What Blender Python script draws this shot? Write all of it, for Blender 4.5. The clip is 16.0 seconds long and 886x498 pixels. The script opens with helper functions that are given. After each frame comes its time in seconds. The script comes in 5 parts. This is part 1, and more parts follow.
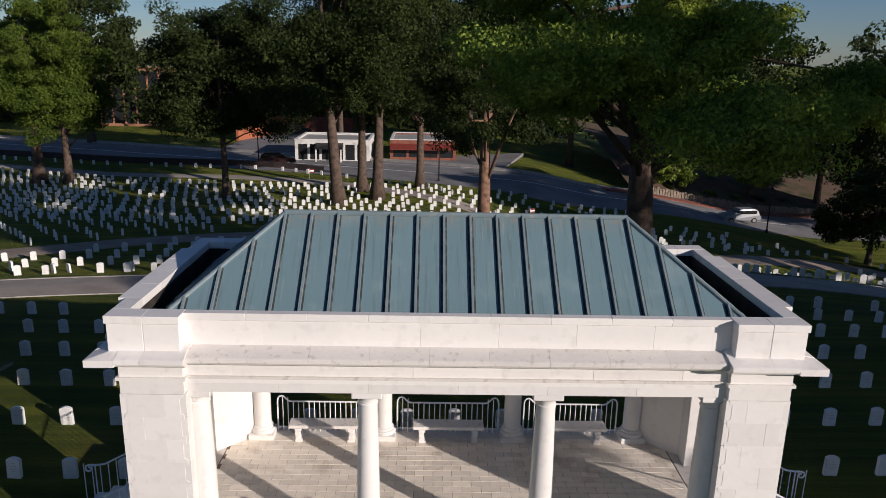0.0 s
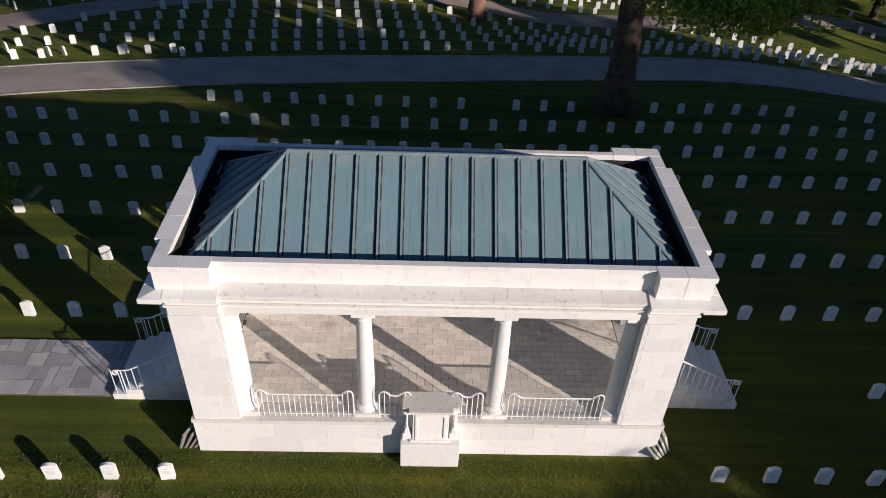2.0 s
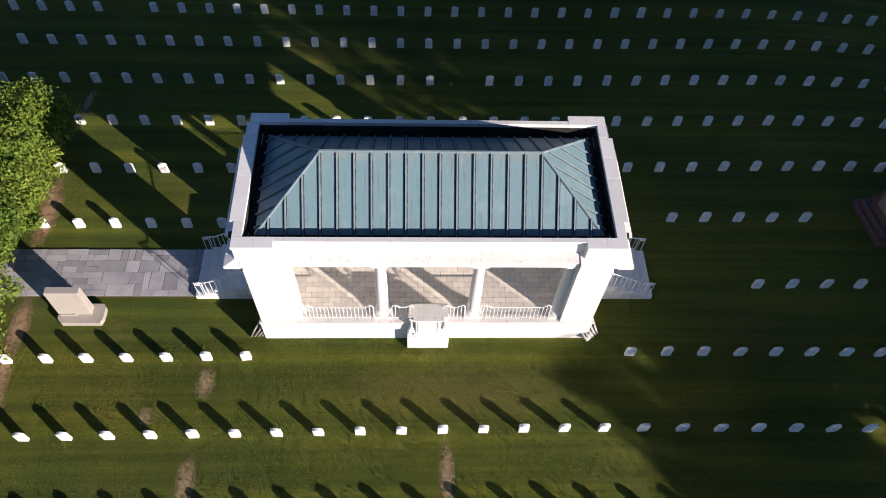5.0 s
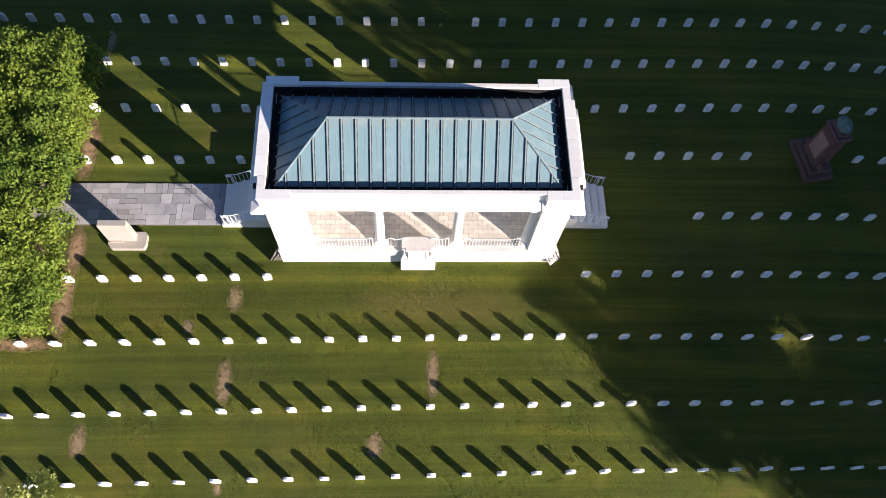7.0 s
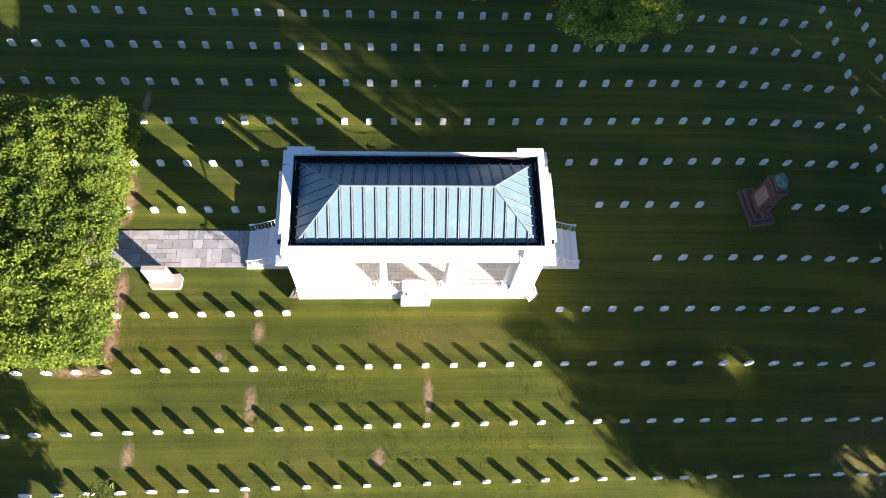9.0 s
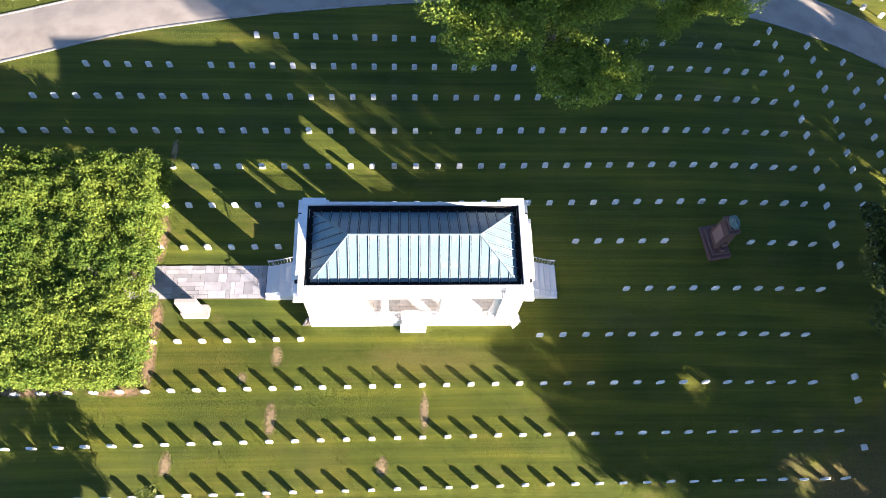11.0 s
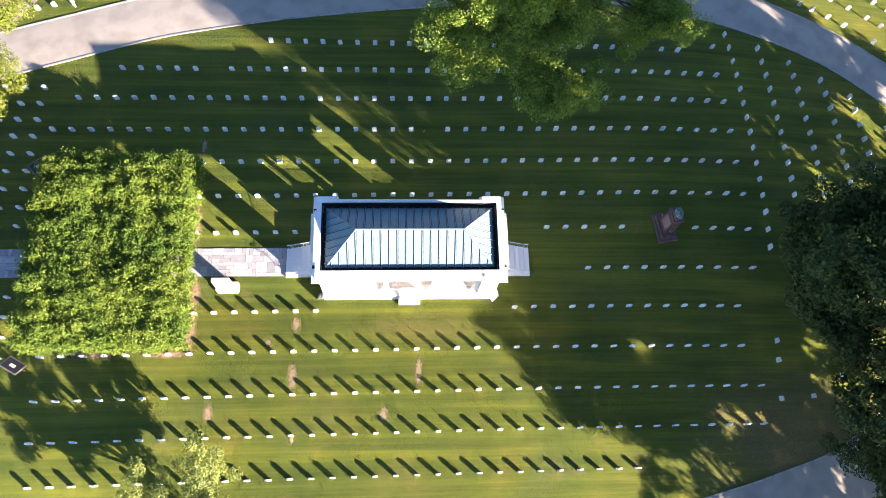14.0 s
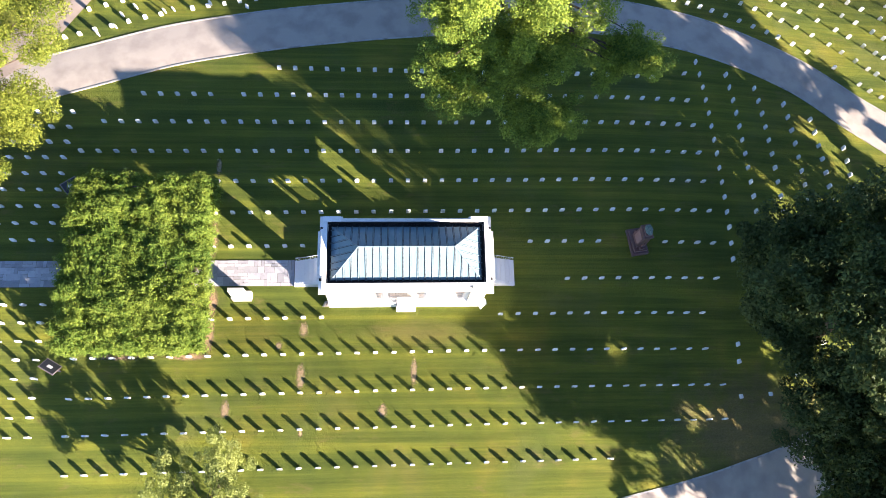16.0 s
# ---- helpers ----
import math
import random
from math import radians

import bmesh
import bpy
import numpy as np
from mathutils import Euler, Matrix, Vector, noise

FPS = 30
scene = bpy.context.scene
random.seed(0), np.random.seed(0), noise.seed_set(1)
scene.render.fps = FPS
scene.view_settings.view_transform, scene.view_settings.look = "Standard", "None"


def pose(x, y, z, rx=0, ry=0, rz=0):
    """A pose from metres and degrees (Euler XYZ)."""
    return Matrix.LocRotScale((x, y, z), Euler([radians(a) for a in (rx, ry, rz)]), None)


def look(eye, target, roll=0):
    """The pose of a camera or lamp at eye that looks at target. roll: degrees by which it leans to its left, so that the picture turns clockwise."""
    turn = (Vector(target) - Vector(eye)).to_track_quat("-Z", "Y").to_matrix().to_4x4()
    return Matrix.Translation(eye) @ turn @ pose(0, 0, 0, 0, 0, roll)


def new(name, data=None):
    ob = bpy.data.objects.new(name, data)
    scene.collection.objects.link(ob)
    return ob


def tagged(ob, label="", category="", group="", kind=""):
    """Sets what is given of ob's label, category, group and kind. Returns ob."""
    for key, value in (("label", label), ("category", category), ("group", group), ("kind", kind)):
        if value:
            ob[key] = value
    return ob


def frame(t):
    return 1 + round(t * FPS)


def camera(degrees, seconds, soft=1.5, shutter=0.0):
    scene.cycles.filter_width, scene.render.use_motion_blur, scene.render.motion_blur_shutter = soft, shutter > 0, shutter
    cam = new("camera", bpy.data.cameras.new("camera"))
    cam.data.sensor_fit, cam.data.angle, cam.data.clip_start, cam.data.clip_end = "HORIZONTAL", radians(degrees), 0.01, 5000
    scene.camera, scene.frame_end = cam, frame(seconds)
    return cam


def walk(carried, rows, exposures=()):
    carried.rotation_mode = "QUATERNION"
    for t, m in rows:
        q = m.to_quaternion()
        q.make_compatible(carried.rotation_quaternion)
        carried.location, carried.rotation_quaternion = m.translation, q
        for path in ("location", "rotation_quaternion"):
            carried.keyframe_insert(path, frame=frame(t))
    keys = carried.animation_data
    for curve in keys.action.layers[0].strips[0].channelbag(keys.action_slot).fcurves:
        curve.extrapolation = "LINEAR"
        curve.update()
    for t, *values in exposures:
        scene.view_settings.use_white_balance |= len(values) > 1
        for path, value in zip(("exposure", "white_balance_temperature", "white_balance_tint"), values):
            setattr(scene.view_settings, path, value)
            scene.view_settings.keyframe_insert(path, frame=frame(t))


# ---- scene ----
cam = camera(62.7, 16.0, soft=0.8)
PATH = [
    (0, (-0.111, -1.139, 9.876), (-0.07, 0.793, 9.361), 1.2),
    (0.5, (-0.121, -1.204, 11.191), (-0.076, 0.675, 10.507), 1.5),
    (1, (-0.05, -1.224, 12.441), (-0.002, 0.57, 11.557), 1.6),
    (1.5, (0.034, -1.234, 13.701), (0.091, 0.447, 12.619), 2.2),
    (2, (0.044, -1.248, 14.958), (0.112, 0.325, 13.724), 2.8),
    (2.5, (0.01, -1.275, 16.235), (0.084, 0.211, 14.899), 3.0),
    (3, (-0.072, -1.295, 17.524), (-0.01, 0.109, 16.101), 2.1),
    (3.5, (-0.122, -1.343, 18.866), (-0.071, -0.03, 17.359), 1.4),
    (5.8, (-0.161, -1.591, 24.934), (-0.058, -0.642, 23.177), 5.7),
    (6, (-0.109, -1.668, 25.446), (-0.009, -0.761, 23.666), 5.8),
    (6.5, (-0.113, -1.712, 26.76), (-0.012, -0.908, 24.932), 6.5),
    (7, (-0.058, -1.716, 28.074), (0.043, -0.932, 26.237), 6.8),
    (7.5, (-0.145, -1.755, 29.37), (-0.04, -0.97, 27.534), 7.1),
    (8, (-0.25, -1.747, 30.72), (-0.139, -0.965, 28.883), 7.6),
    (8.5, (-0.219, -1.759, 32.057), (-0.11, -0.98, 30.218), 7.3),
    (9, (-0.26, -1.859, 33.352), (-0.145, -1.078, 31.514), 7.7),
    (11.5, (-0.151, -2.013, 40.069), (-0.043, -1.248, 38.224), 7.3),
    (12, (-0.168, -2.199, 41.399), (-0.064, -1.497, 39.529), 7.7),
    (12.5, (-0.192, -2.087, 42.868), (-0.089, -1.46, 40.972), 8.5),
    (13, (-0.198, -2.064, 44.244), (-0.088, -1.445, 42.345), 9.3),
    (13.5, (-0.239, -2.075, 45.583), (-0.12, -1.456, 43.684), 10.1),
    (14, (-0.244, -2.217, 46.939), (-0.123, -1.594, 45.042), 10.2),
    (14.5, (-0.333, -2.313, 48.241), (-0.203, -1.688, 46.346), 11.0),
    (15, (-0.369, -2.342, 49.64), (-0.236, -1.719, 47.744), 11.3),
    (15.5, (-0.385, -2.381, 50.963), (-0.253, -1.762, 49.066), 11.3),
    (16, (-0.331, -2.361, 52.377), (-0.2, -1.761, 50.474), 11.6),
]
walk(cam, [(t, look(eye, target, roll)) for t, eye, target, roll in PATH],
     [(t, e, k, 18) for t, e, k in ((0.0, -0.16, 6100), (1.0, 0.0, 6100), (2.0, 0.05, 6100), (3.5, 0.32, 6120), (6.0, 0.98, 6200), (8.0, 1.48, 6260), (9.0, 1.83, 6300), (11.5, 2.33, 6320), (13.0, 2.47, 6340), (16.0, 2.47, 6360))])

# ---- light ----
SUN_AZ = math.atan2(0.757, -0.653)     # compass bearing of the sun, clockwise from +y
SUN_EL = radians(16.5)
world = bpy.data.worlds.new("sky")
scene.world = world
world.use_nodes = True
wn = world.node_tree
wn.nodes.clear()
w_out = wn.nodes.new("ShaderNodeOutputWorld")
w_bg = wn.nodes.new("ShaderNodeBackground")
w_sky = wn.nodes.new("ShaderNodeTexSky")
w_sky.sky_type = "NISHITA"
w_sky.sun_disc = False
w_sky.sun_elevation = SUN_EL
w_sky.sun_rotation = SUN_AZ
w_sky.air_density = 0.85
w_sky.dust_density = 0.15
w_sky.ozone_density = 4.0
w_bg.inputs["Strength"].default_value = 0.063
wn.links.new(w_sky.outputs[0], w_bg.inputs["Color"])
wn.links.new(w_bg.outputs[0], w_out.inputs["Surface"])
sun_data = bpy.data.lights.new("sun", "SUN")
sun_data.energy = 5.0
sun_data.angle = radians(0.5)
sun_data.color = (1.0, 0.89, 0.745)
sun_dir = Vector((math.sin(SUN_AZ) * math.cos(SUN_EL), math.cos(SUN_AZ) * math.cos(SUN_EL), math.sin(SUN_EL)))
sun = new("sun", sun_data)
sun.matrix_world = look(sun_dir * 200, (0, 0, 0))


# ---- materials ----
def material(name, base, rough=0.7, metal=0.0, var=0.12, scale=3.0, fine=40.0, bump=0.15, bump_scale=60.0, other=None, other_amount=0.0,
             other_scale=1.2, island=0.0, piece=0.0, spec=0.4, coords="Object", distance=0.01):
    """A surface with broad and fine variation, a second tint in blotches, relief, and variation from piece to piece."""
    m = bpy.data.materials.new(name)
    m.use_nodes = True
    t = m.node_tree
    b = t.nodes["Principled BSDF"]
    b.inputs["Roughness"].default_value = rough
    b.inputs["Metallic"].default_value = metal
    b.inputs["Specular IOR Level"].default_value = spec
    tc = t.nodes.new("ShaderNodeTexCoord")

    def tex(s, detail):
        n = t.nodes.new("ShaderNodeTexNoise")
        n.inputs["Scale"].default_value = s
        n.inputs["Detail"].default_value = detail
        t.links.new(tc.outputs[coords], n.inputs["Vector"])
        return n.outputs["Fac"]

    def maths(op, a, bb):
        n = t.nodes.new("ShaderNodeMath")
        n.operation = op
        for k, v in enumerate((a, bb)):
            if isinstance(v, (int, float)):
                n.inputs[k].default_value = v
            else:
                t.links.new(v, n.inputs[k])
        return n.outputs[0]

    # brightness factor about 1
    f = maths("ADD", maths("MULTIPLY", maths("SUBTRACT", tex(scale, 4), 0.5), 4 * var), 1.0)
    f = maths("ADD", f, maths("MULTIPLY", maths("SUBTRACT", tex(fine, 3), 0.5), 3 * var))
    if island:
        g = t.nodes.new("ShaderNodeNewGeometry")
        f = maths("ADD", f, maths("MULTIPLY", maths("SUBTRACT", g.outputs["Random Per Island"], 0.5), 2 * island))
    if piece:
        o = t.nodes.new("ShaderNodeObjectInfo")
        f = maths("ADD", f, maths("MULTIPLY", maths("SUBTRACT", o.outputs["Random"], 0.5), 2 * piece))
    col = t.nodes.new("ShaderNodeMix")
    col.data_type = "RGBA"
    col.inputs["A"].default_value = (*base, 1)
    col.inputs["B"].default_value = (*(other or base), 1)
    if other:
        r = t.nodes.new("ShaderNodeMapRange")
        r.inputs["From Min"].default_value = 0.62 - 0.35 * other_amount
        r.inputs["From Max"].default_value = 0.78 - 0.25 * other_amount
        t.links.new(tex(other_scale, 6), r.inputs["Value"])
        t.links.new(r.outputs[0], col.inputs["Factor"])
    else:
        col.inputs["Factor"].default_value = 0.0
    mul = t.nodes.new("ShaderNodeVectorMath")
    mul.operation = "SCALE"
    t.links.new(col.outputs["Result"], mul.inputs[0])
    t.links.new(f, mul.inputs["Scale"])
    t.links.new(mul.outputs[0], b.inputs["Base Color"])
    if bump:
        n = t.nodes.new("ShaderNodeBump")
        n.inputs["Strength"].default_value = bump
        n.inputs["Distance"].default_value = distance
        t.links.new(tex(bump_scale, 5), n.inputs["Height"])
        t.links.new(n.outputs[0], b.inputs["Normal"])
    return m


def leaf_material(name, base, second, trans=0.35):
    m = bpy.data.materials.new(name)
    m.use_nodes = True
    t = m.node_tree
    b = t.nodes["Principled BSDF"]
    b.inputs["Roughness"].default_value = 0.55
    b.inputs["Specular IOR Level"].default_value = 0.1
    g = t.nodes.new("ShaderNodeNewGeometry")
    tc = t.nodes.new("ShaderNodeTexCoord")
    n = t.nodes.new("ShaderNodeTexNoise")
    n.inputs["Scale"].default_value = 0.45
    n.inputs["Detail"].default_value = 3
    t.links.new(tc.outputs["Object"], n.inputs["Vector"])
    add = t.nodes.new("ShaderNodeMath")
    add.operation = "MULTIPLY_ADD"
    add.inputs[1].default_value = 0.7
    t.links.new(g.outputs["Random Per Island"], add.inputs[0])
    sub = t.nodes.new("ShaderNodeMath")
    sub.operation = "MULTIPLY_ADD"
    sub.inputs[1].default_value = 1.6
    sub.inputs[2].default_value = -0.65
    t.links.new(n.outputs["Fac"], sub.inputs[0])
    t.links.new(sub.outputs[0], add.inputs[2])
    mix = t.nodes.new("ShaderNodeMix")
    mix.data_type = "RGBA"
    mix.inputs["A"].default_value = (*base, 1)
    mix.inputs["B"].default_value = (*second, 1)
    t.links.new(add.outputs[0], mix.inputs["Factor"])
    t.links.new(mix.outputs["Result"], b.inputs["Base Color"])
    tr = t.nodes.new("ShaderNodeBsdfTranslucent")
    t.links.new(mix.outputs["Result"], tr.inputs["Color"])
    sh = t.nodes.new("ShaderNodeMixShader")
    sh.inputs[0].default_value = trans
    t.links.new(b.outputs[0], sh.inputs[1])
    t.links.new(tr.outputs[0], sh.inputs[2])
    t.links.new(sh.outputs[0], t.nodes["Material Output"].inputs["Surface"])
    return m


def grass_material():
    m = bpy.data.materials.new("mown_grass")
    m.use_nodes = True
    t = m.node_tree
    b = t.nodes["Principled BSDF"]
    b.inputs["Roughness"].default_value = 0.85
    b.inputs["Specular IOR Level"].default_value = 0.15
    tc = t.nodes.new("ShaderNodeTexCoord")

    def tex(s, detail, stretch=(1, 1, 1), rot=0.0, rough=0.5):
        mp = t.nodes.new("ShaderNodeMapping")
        mp.inputs["Scale"].default_value = stretch
        mp.inputs["Rotation"].default_value = (0, 0, rot)
        t.links.new(tc.outputs["Object"], mp.inputs["Vector"])
        n = t.nodes.new("ShaderNodeTexNoise")
        n.inputs["Scale"].default_value = s
        n.inputs["Detail"].default_value = detail
        n.inputs["Roughness"].default_value = rough
        t.links.new(mp.outputs[0], n.inputs["Vector"])
        return n.outputs["Fac"]

    def ramp(fac, stops):
        r = t.nodes.new("ShaderNodeValToRGB")
        r.color_ramp.elements.remove(r.color_ramp.elements[1])
        for k, (p, c) in enumerate(stops):
            e = r.color_ramp.elements[0] if k == 0 else r.color_ramp.elements.new(p)
            e.position = p
            e.color = (*c, 1)
        t.links.new(fac, r.inputs["Fac"])
        return r.outputs["Color"]

    def blend(fac, a, c, mode="MIX"):
        x = t.nodes.new("ShaderNodeMix")
        x.data_type = "RGBA"
        x.blend_type = mode
        if isinstance(fac, float):
            x.inputs["Factor"].default_value = fac
        else:
            t.links.new(fac, x.inputs["Factor"])
        t.links.new(a, x.inputs["A"])
        t.links.new(c, x.inputs["B"])
        return x.outputs["Result"]

    broad = ramp(tex(0.22, 5), [(0.3, (0.105, 0.142, 0.027)), (0.55, (0.144, 0.172, 0.027)), (0.75, (0.212, 0.200, 0.038))])
    stripes = ramp(tex(0.55, 4, (0.10, 1.9, 1)), [(0.35, (0.76, 0.82, 0.84)), (0.5, (1, 1, 1)), (0.68, (1.45, 1.32, 1.12))])
    col = blend(0.85, broad, stripes, "MULTIPLY")
    swaths = ramp(tex(1.0, 3, (0.05, 1.75, 1)), [(0.38, (0.80, 0.84, 0.84)), (0.62, (1.25, 1.18, 1.1))])
    col = blend(0.8, col, swaths, "MULTIPLY")
    lines = ramp(tex(1.0, 3, (0.12, 7.5, 1), rough=0.6), [(0.36, (0.87, 0.88, 0.87)), (0.64, (1.14, 1.12, 1.08))])
    col = blend(0.8, col, lines, "MULTIPLY")
    tufts = ramp(tex(24.0, 5, (0.7, 1.3, 1), rough=0.75), [(0.3, (0.66, 0.68, 0.55)), (0.5, (1.0, 1.0, 0.92)), (0.68, (1.45, 1.38, 1.3))])
    col = blend(0.9, col, tufts, "MULTIPLY")
    dry = ramp(tex(0.7, 7, (0.6, 1.2, 1), rough=0.72), [(0.57, (0, 0, 0)), (0.72, (1, 1, 1))])
    straw = ramp(tex(14.0, 3), [(0.3, (0.17, 0.125, 0.045)), (0.7, (0.30, 0.22, 0.09))])
    bw = t.nodes.new("ShaderNodeRGBToBW")
    t.links.new(dry, bw.inputs[0])
    half = t.nodes.new("ShaderNodeMath")
    half.operation = "MULTIPLY"
    half.inputs[1].default_value = 0.55
    t.links.new(bw.outputs[0], half.inputs[0])
    col = blend(half.outputs[0], col, straw)
    # leaf litter and bare earth under the south-eastern shade trees
    place = t.nodes.new("ShaderNodeMapping")
    place.inputs["Location"].default_value = (-27.0 / 10.5, -0.3 / 6.0, 0)
    place.inputs["Scale"].default_value = (1 / 10.5, 1 / 6.0, 0)
    t.links.new(tc.outputs["Object"], place.inputs["Vector"])
    reach = t.nodes.new("ShaderNodeVectorMath")
    reach.operation = "LENGTH"
    t.links.new(place.outputs[0], reach.inputs[0])
    ragged = t.nodes.new("ShaderNodeMath")
    ragged.operation = "MULTIPLY_ADD"
    ragged.inputs[1].default_value = 1.5
    t.links.new(tex(0.55, 7, rough=0.7), ragged.inputs[0])
    t.links.new(reach.outputs["Value"], ragged.inputs[2])
    zone = t.nodes.new("ShaderNodeMapRange")
    zone.inputs["From Min"].default_value = 1.62
    zone.inputs["From Max"].default_value = 1.05
    zone.inputs["To Max"].default_value = 0.55
    t.links.new(ragged.outputs[0], zone.inputs["Value"])
    litter = ramp(tex(9.0, 6, rough=0.75), [(0.3, (0.09, 0.065, 0.04)), (0.5, (0.24, 0.165, 0.10)), (0.7, (0.36, 0.25, 0.15))])
    col = blend(zone.outputs[0], col, litter)
    # dry yellow turf along the front of the pavilion
    front = t.nodes.new("ShaderNodeMapping")
    front.inputs["Location"].default_value = (-1.5 / 6.0, -7.75 / 1.3, 0)
    front.inputs["Scale"].default_value = (1 / 6.0, 1 / 1.3, 0)
    t.links.new(tc.outputs["Object"], front.inputs["Vector"])
    reach2 = t.nodes.new("ShaderNodeVectorMath")
    reach2.operation = "LENGTH"
    t.links.new(front.outputs[0], reach2.inputs[0])
    ragged2 = t.nodes.new("ShaderNodeMath")
    ragged2.operation = "MULTIPLY_ADD"
    ragged2.inputs[1].default_value = 1.3
    t.links.new(tex(1.1, 7, (0.5, 1.3, 1), rough=0.72), ragged2.inputs[0])
    t.links.new(reach2.outputs["Value"], ragged2.inputs[2])
    zone2 = t.nodes.new("ShaderNodeMapRange")
    zone2.inputs["From Min"].default_value = 1.55
    zone2.inputs["From Max"].default_value = 0.85
    zone2.inputs["To Max"].default_value = 0.45
    t.links.new(ragged2.outputs[0], zone2.inputs["Value"])
    col = blend(zone2.outputs[0], col, ramp(tex(16.0, 5, rough=0.7), [(0.32, (0.17, 0.13, 0.045)), (0.66, (0.36, 0.27, 0.11))]))
    # thin, greyish worn turf in broad patches
    worn = ramp(tex(0.16, 6, rough=0.62), [(0.54, (0, 0, 0)), (0.70, (1, 1, 1))])
    bw2 = t.nodes.new("ShaderNodeRGBToBW")
    t.links.new(worn, bw2.inputs[0])
    some = t.nodes.new("ShaderNodeMath")
    some.operation = "MULTIPLY"
    some.inputs[1].default_value = 0.22
    t.links.new(bw2.outputs[0], some.inputs[0])
    col = blend(some.outputs[0], col, ramp(tex(11.0, 4), [(0.3, (0.13, 0.13, 0.06)), (0.7, (0.26, 0.24, 0.12))]))
    t.links.new(col, b.inputs["Base Color"])
    bump = t.nodes.new("ShaderNodeBump")
    bump.inputs["Strength"].default_value = 1.0
    bump.inputs["Distance"].default_value = 0.16
    t.links.new(tex(30.0, 5, rough=0.7), bump.inputs["Height"])
    t.links.new(bump.outputs[0], b.inputs["Normal"])
    return m


MARBLE = material("white_marble", (0.81, 0.785, 0.745), 0.55, var=0.022, scale=0.8, fine=9, bump=0.12, bump_scale=30, other=(0.735, 0.705, 0.675), other_amount=0.18, other_scale=5.0, piece=0.05)
WEATHERED = material("weathered_marble", (0.77, 0.73, 0.68), 0.65, var=0.04, scale=2.0, fine=14, bump=0.25, bump_scale=40, other=(0.55, 0.505, 0.45), other_amount=0.15, other_scale=8.0, piece=0.12)
PAVER = material("marble_paver", (0.90, 0.815, 0.705), 0.6, var=0.05, scale=2.5, fine=22, bump=0.25, bump_scale=45, other=(0.66, 0.57, 0.475), other_amount=0.26, other_scale=2.2, piece=0.10)
PAVER_BACK = material("marble_paving", (0.90, 0.815, 0.705), 0.6, var=0.05, scale=2.5, fine=22, bump=0.25, bump_scale=45, other=(0.66, 0.57, 0.475), other_amount=0.26, other_scale=2.2, island=0.10)
MORTAR = material("dark_mortar", (0.20, 0.15, 0.105), 0.9, var=0.1)
JOINT = material("lime_joint", (0.40, 0.38, 0.36), 0.9, var=0.1)
def roof_material():
    """Painted sheet metal with dirt streaks down the slope and pale grime near the ridge."""
    m = material("painted_roof_metal", (0.158, 0.248, 0.277), 0.40, var=0.012, scale=0.5, fine=5, bump=0.03, bump_scale=8, piece=0.035, spec=0.3)
    t = m.node_tree
    b = t.nodes["Principled BSDF"]
    col = b.inputs["Base Color"].links[0].from_socket
    tc = t.nodes.new("ShaderNodeTexCoord")
    for stretch, lo, hi, tint, amount in (((17, 0.8, 0.8), 0.56, 0.68, (0.12, 0.16, 0.165), 0.5), ((26, 1.4, 1.4), 0.60, 0.70, (0.32, 0.33, 0.31), 0.45), ((1.4, 1.4, 1.4), 0.56, 0.7, (0.28, 0.36, 0.37), 0.35)):
        mp = t.nodes.new("ShaderNodeMapping")
        mp.inputs["Scale"].default_value = stretch
        t.links.new(tc.outputs["Object"], mp.inputs["Vector"])
        n = t.nodes.new("ShaderNodeTexNoise")
        n.inputs["Scale"].default_value = 1.0
        n.inputs["Detail"].default_value = 5
        t.links.new(mp.outputs[0], n.inputs["Vector"])
        r = t.nodes.new("ShaderNodeMapRange")
        r.inputs["From Min"].default_value = lo
        r.inputs["From Max"].default_value = hi
        r.inputs["To Max"].default_value = amount
        t.links.new(n.outputs["Fac"], r.inputs["Value"])
        x = t.nodes.new("ShaderNodeMix")
        x.data_type = "RGBA"
        x.inputs["B"].default_value = (*tint, 1)
        t.links.new(r.outputs[0], x.inputs["Factor"])
        t.links.new(col, x.inputs["A"])
        col = x.outputs["Result"]
    # pale grime gathered under the ridge
    sep = t.nodes.new("ShaderNodeSeparateXYZ")
    t.links.new(tc.outputs["Object"], sep.inputs[0])
    for z0, z1, tint, amount in ((6.72, 6.97, (0.27, 0.235, 0.18), 0.6),):
        r = t.nodes.new("ShaderNodeMapRange")
        r.inputs["From Min"].default_value = z0
        r.inputs["From Max"].default_value = z1
        t.links.new(sep.outputs["Z"], r.inputs["Value"])
        n = t.nodes.new("ShaderNodeTexNoise")
        n.inputs["Scale"].default_value = 9.0
        n.inputs["Detail"].default_value = 6
        t.links.new(tc.outputs["Object"], n.inputs["Vector"])
        k = t.nodes.new("ShaderNodeMapRange")
        k.inputs["From Min"].default_value = 0.42
        k.inputs["From Max"].default_value = 0.62
        k.inputs["To Max"].default_value = amount
        t.links.new(n.outputs["Fac"], k.inputs["Value"])
        p = t.nodes.new("ShaderNodeMath")
        p.operation = "MULTIPLY"
        t.links.new(r.outputs[0], p.inputs[0])
        t.links.new(k.outputs[0], p.inputs[1])
        x = t.nodes.new("ShaderNodeMix")
        x.data_type = "RGBA"
        x.inputs["B"].default_value = (*tint, 1)
        t.links.new(p.outputs[0], x.inputs["Factor"])
        t.links.new(col, x.inputs["A"])
        col = x.outputs["Result"]
    t.links.new(col, b.inputs["Base Color"])
    return m


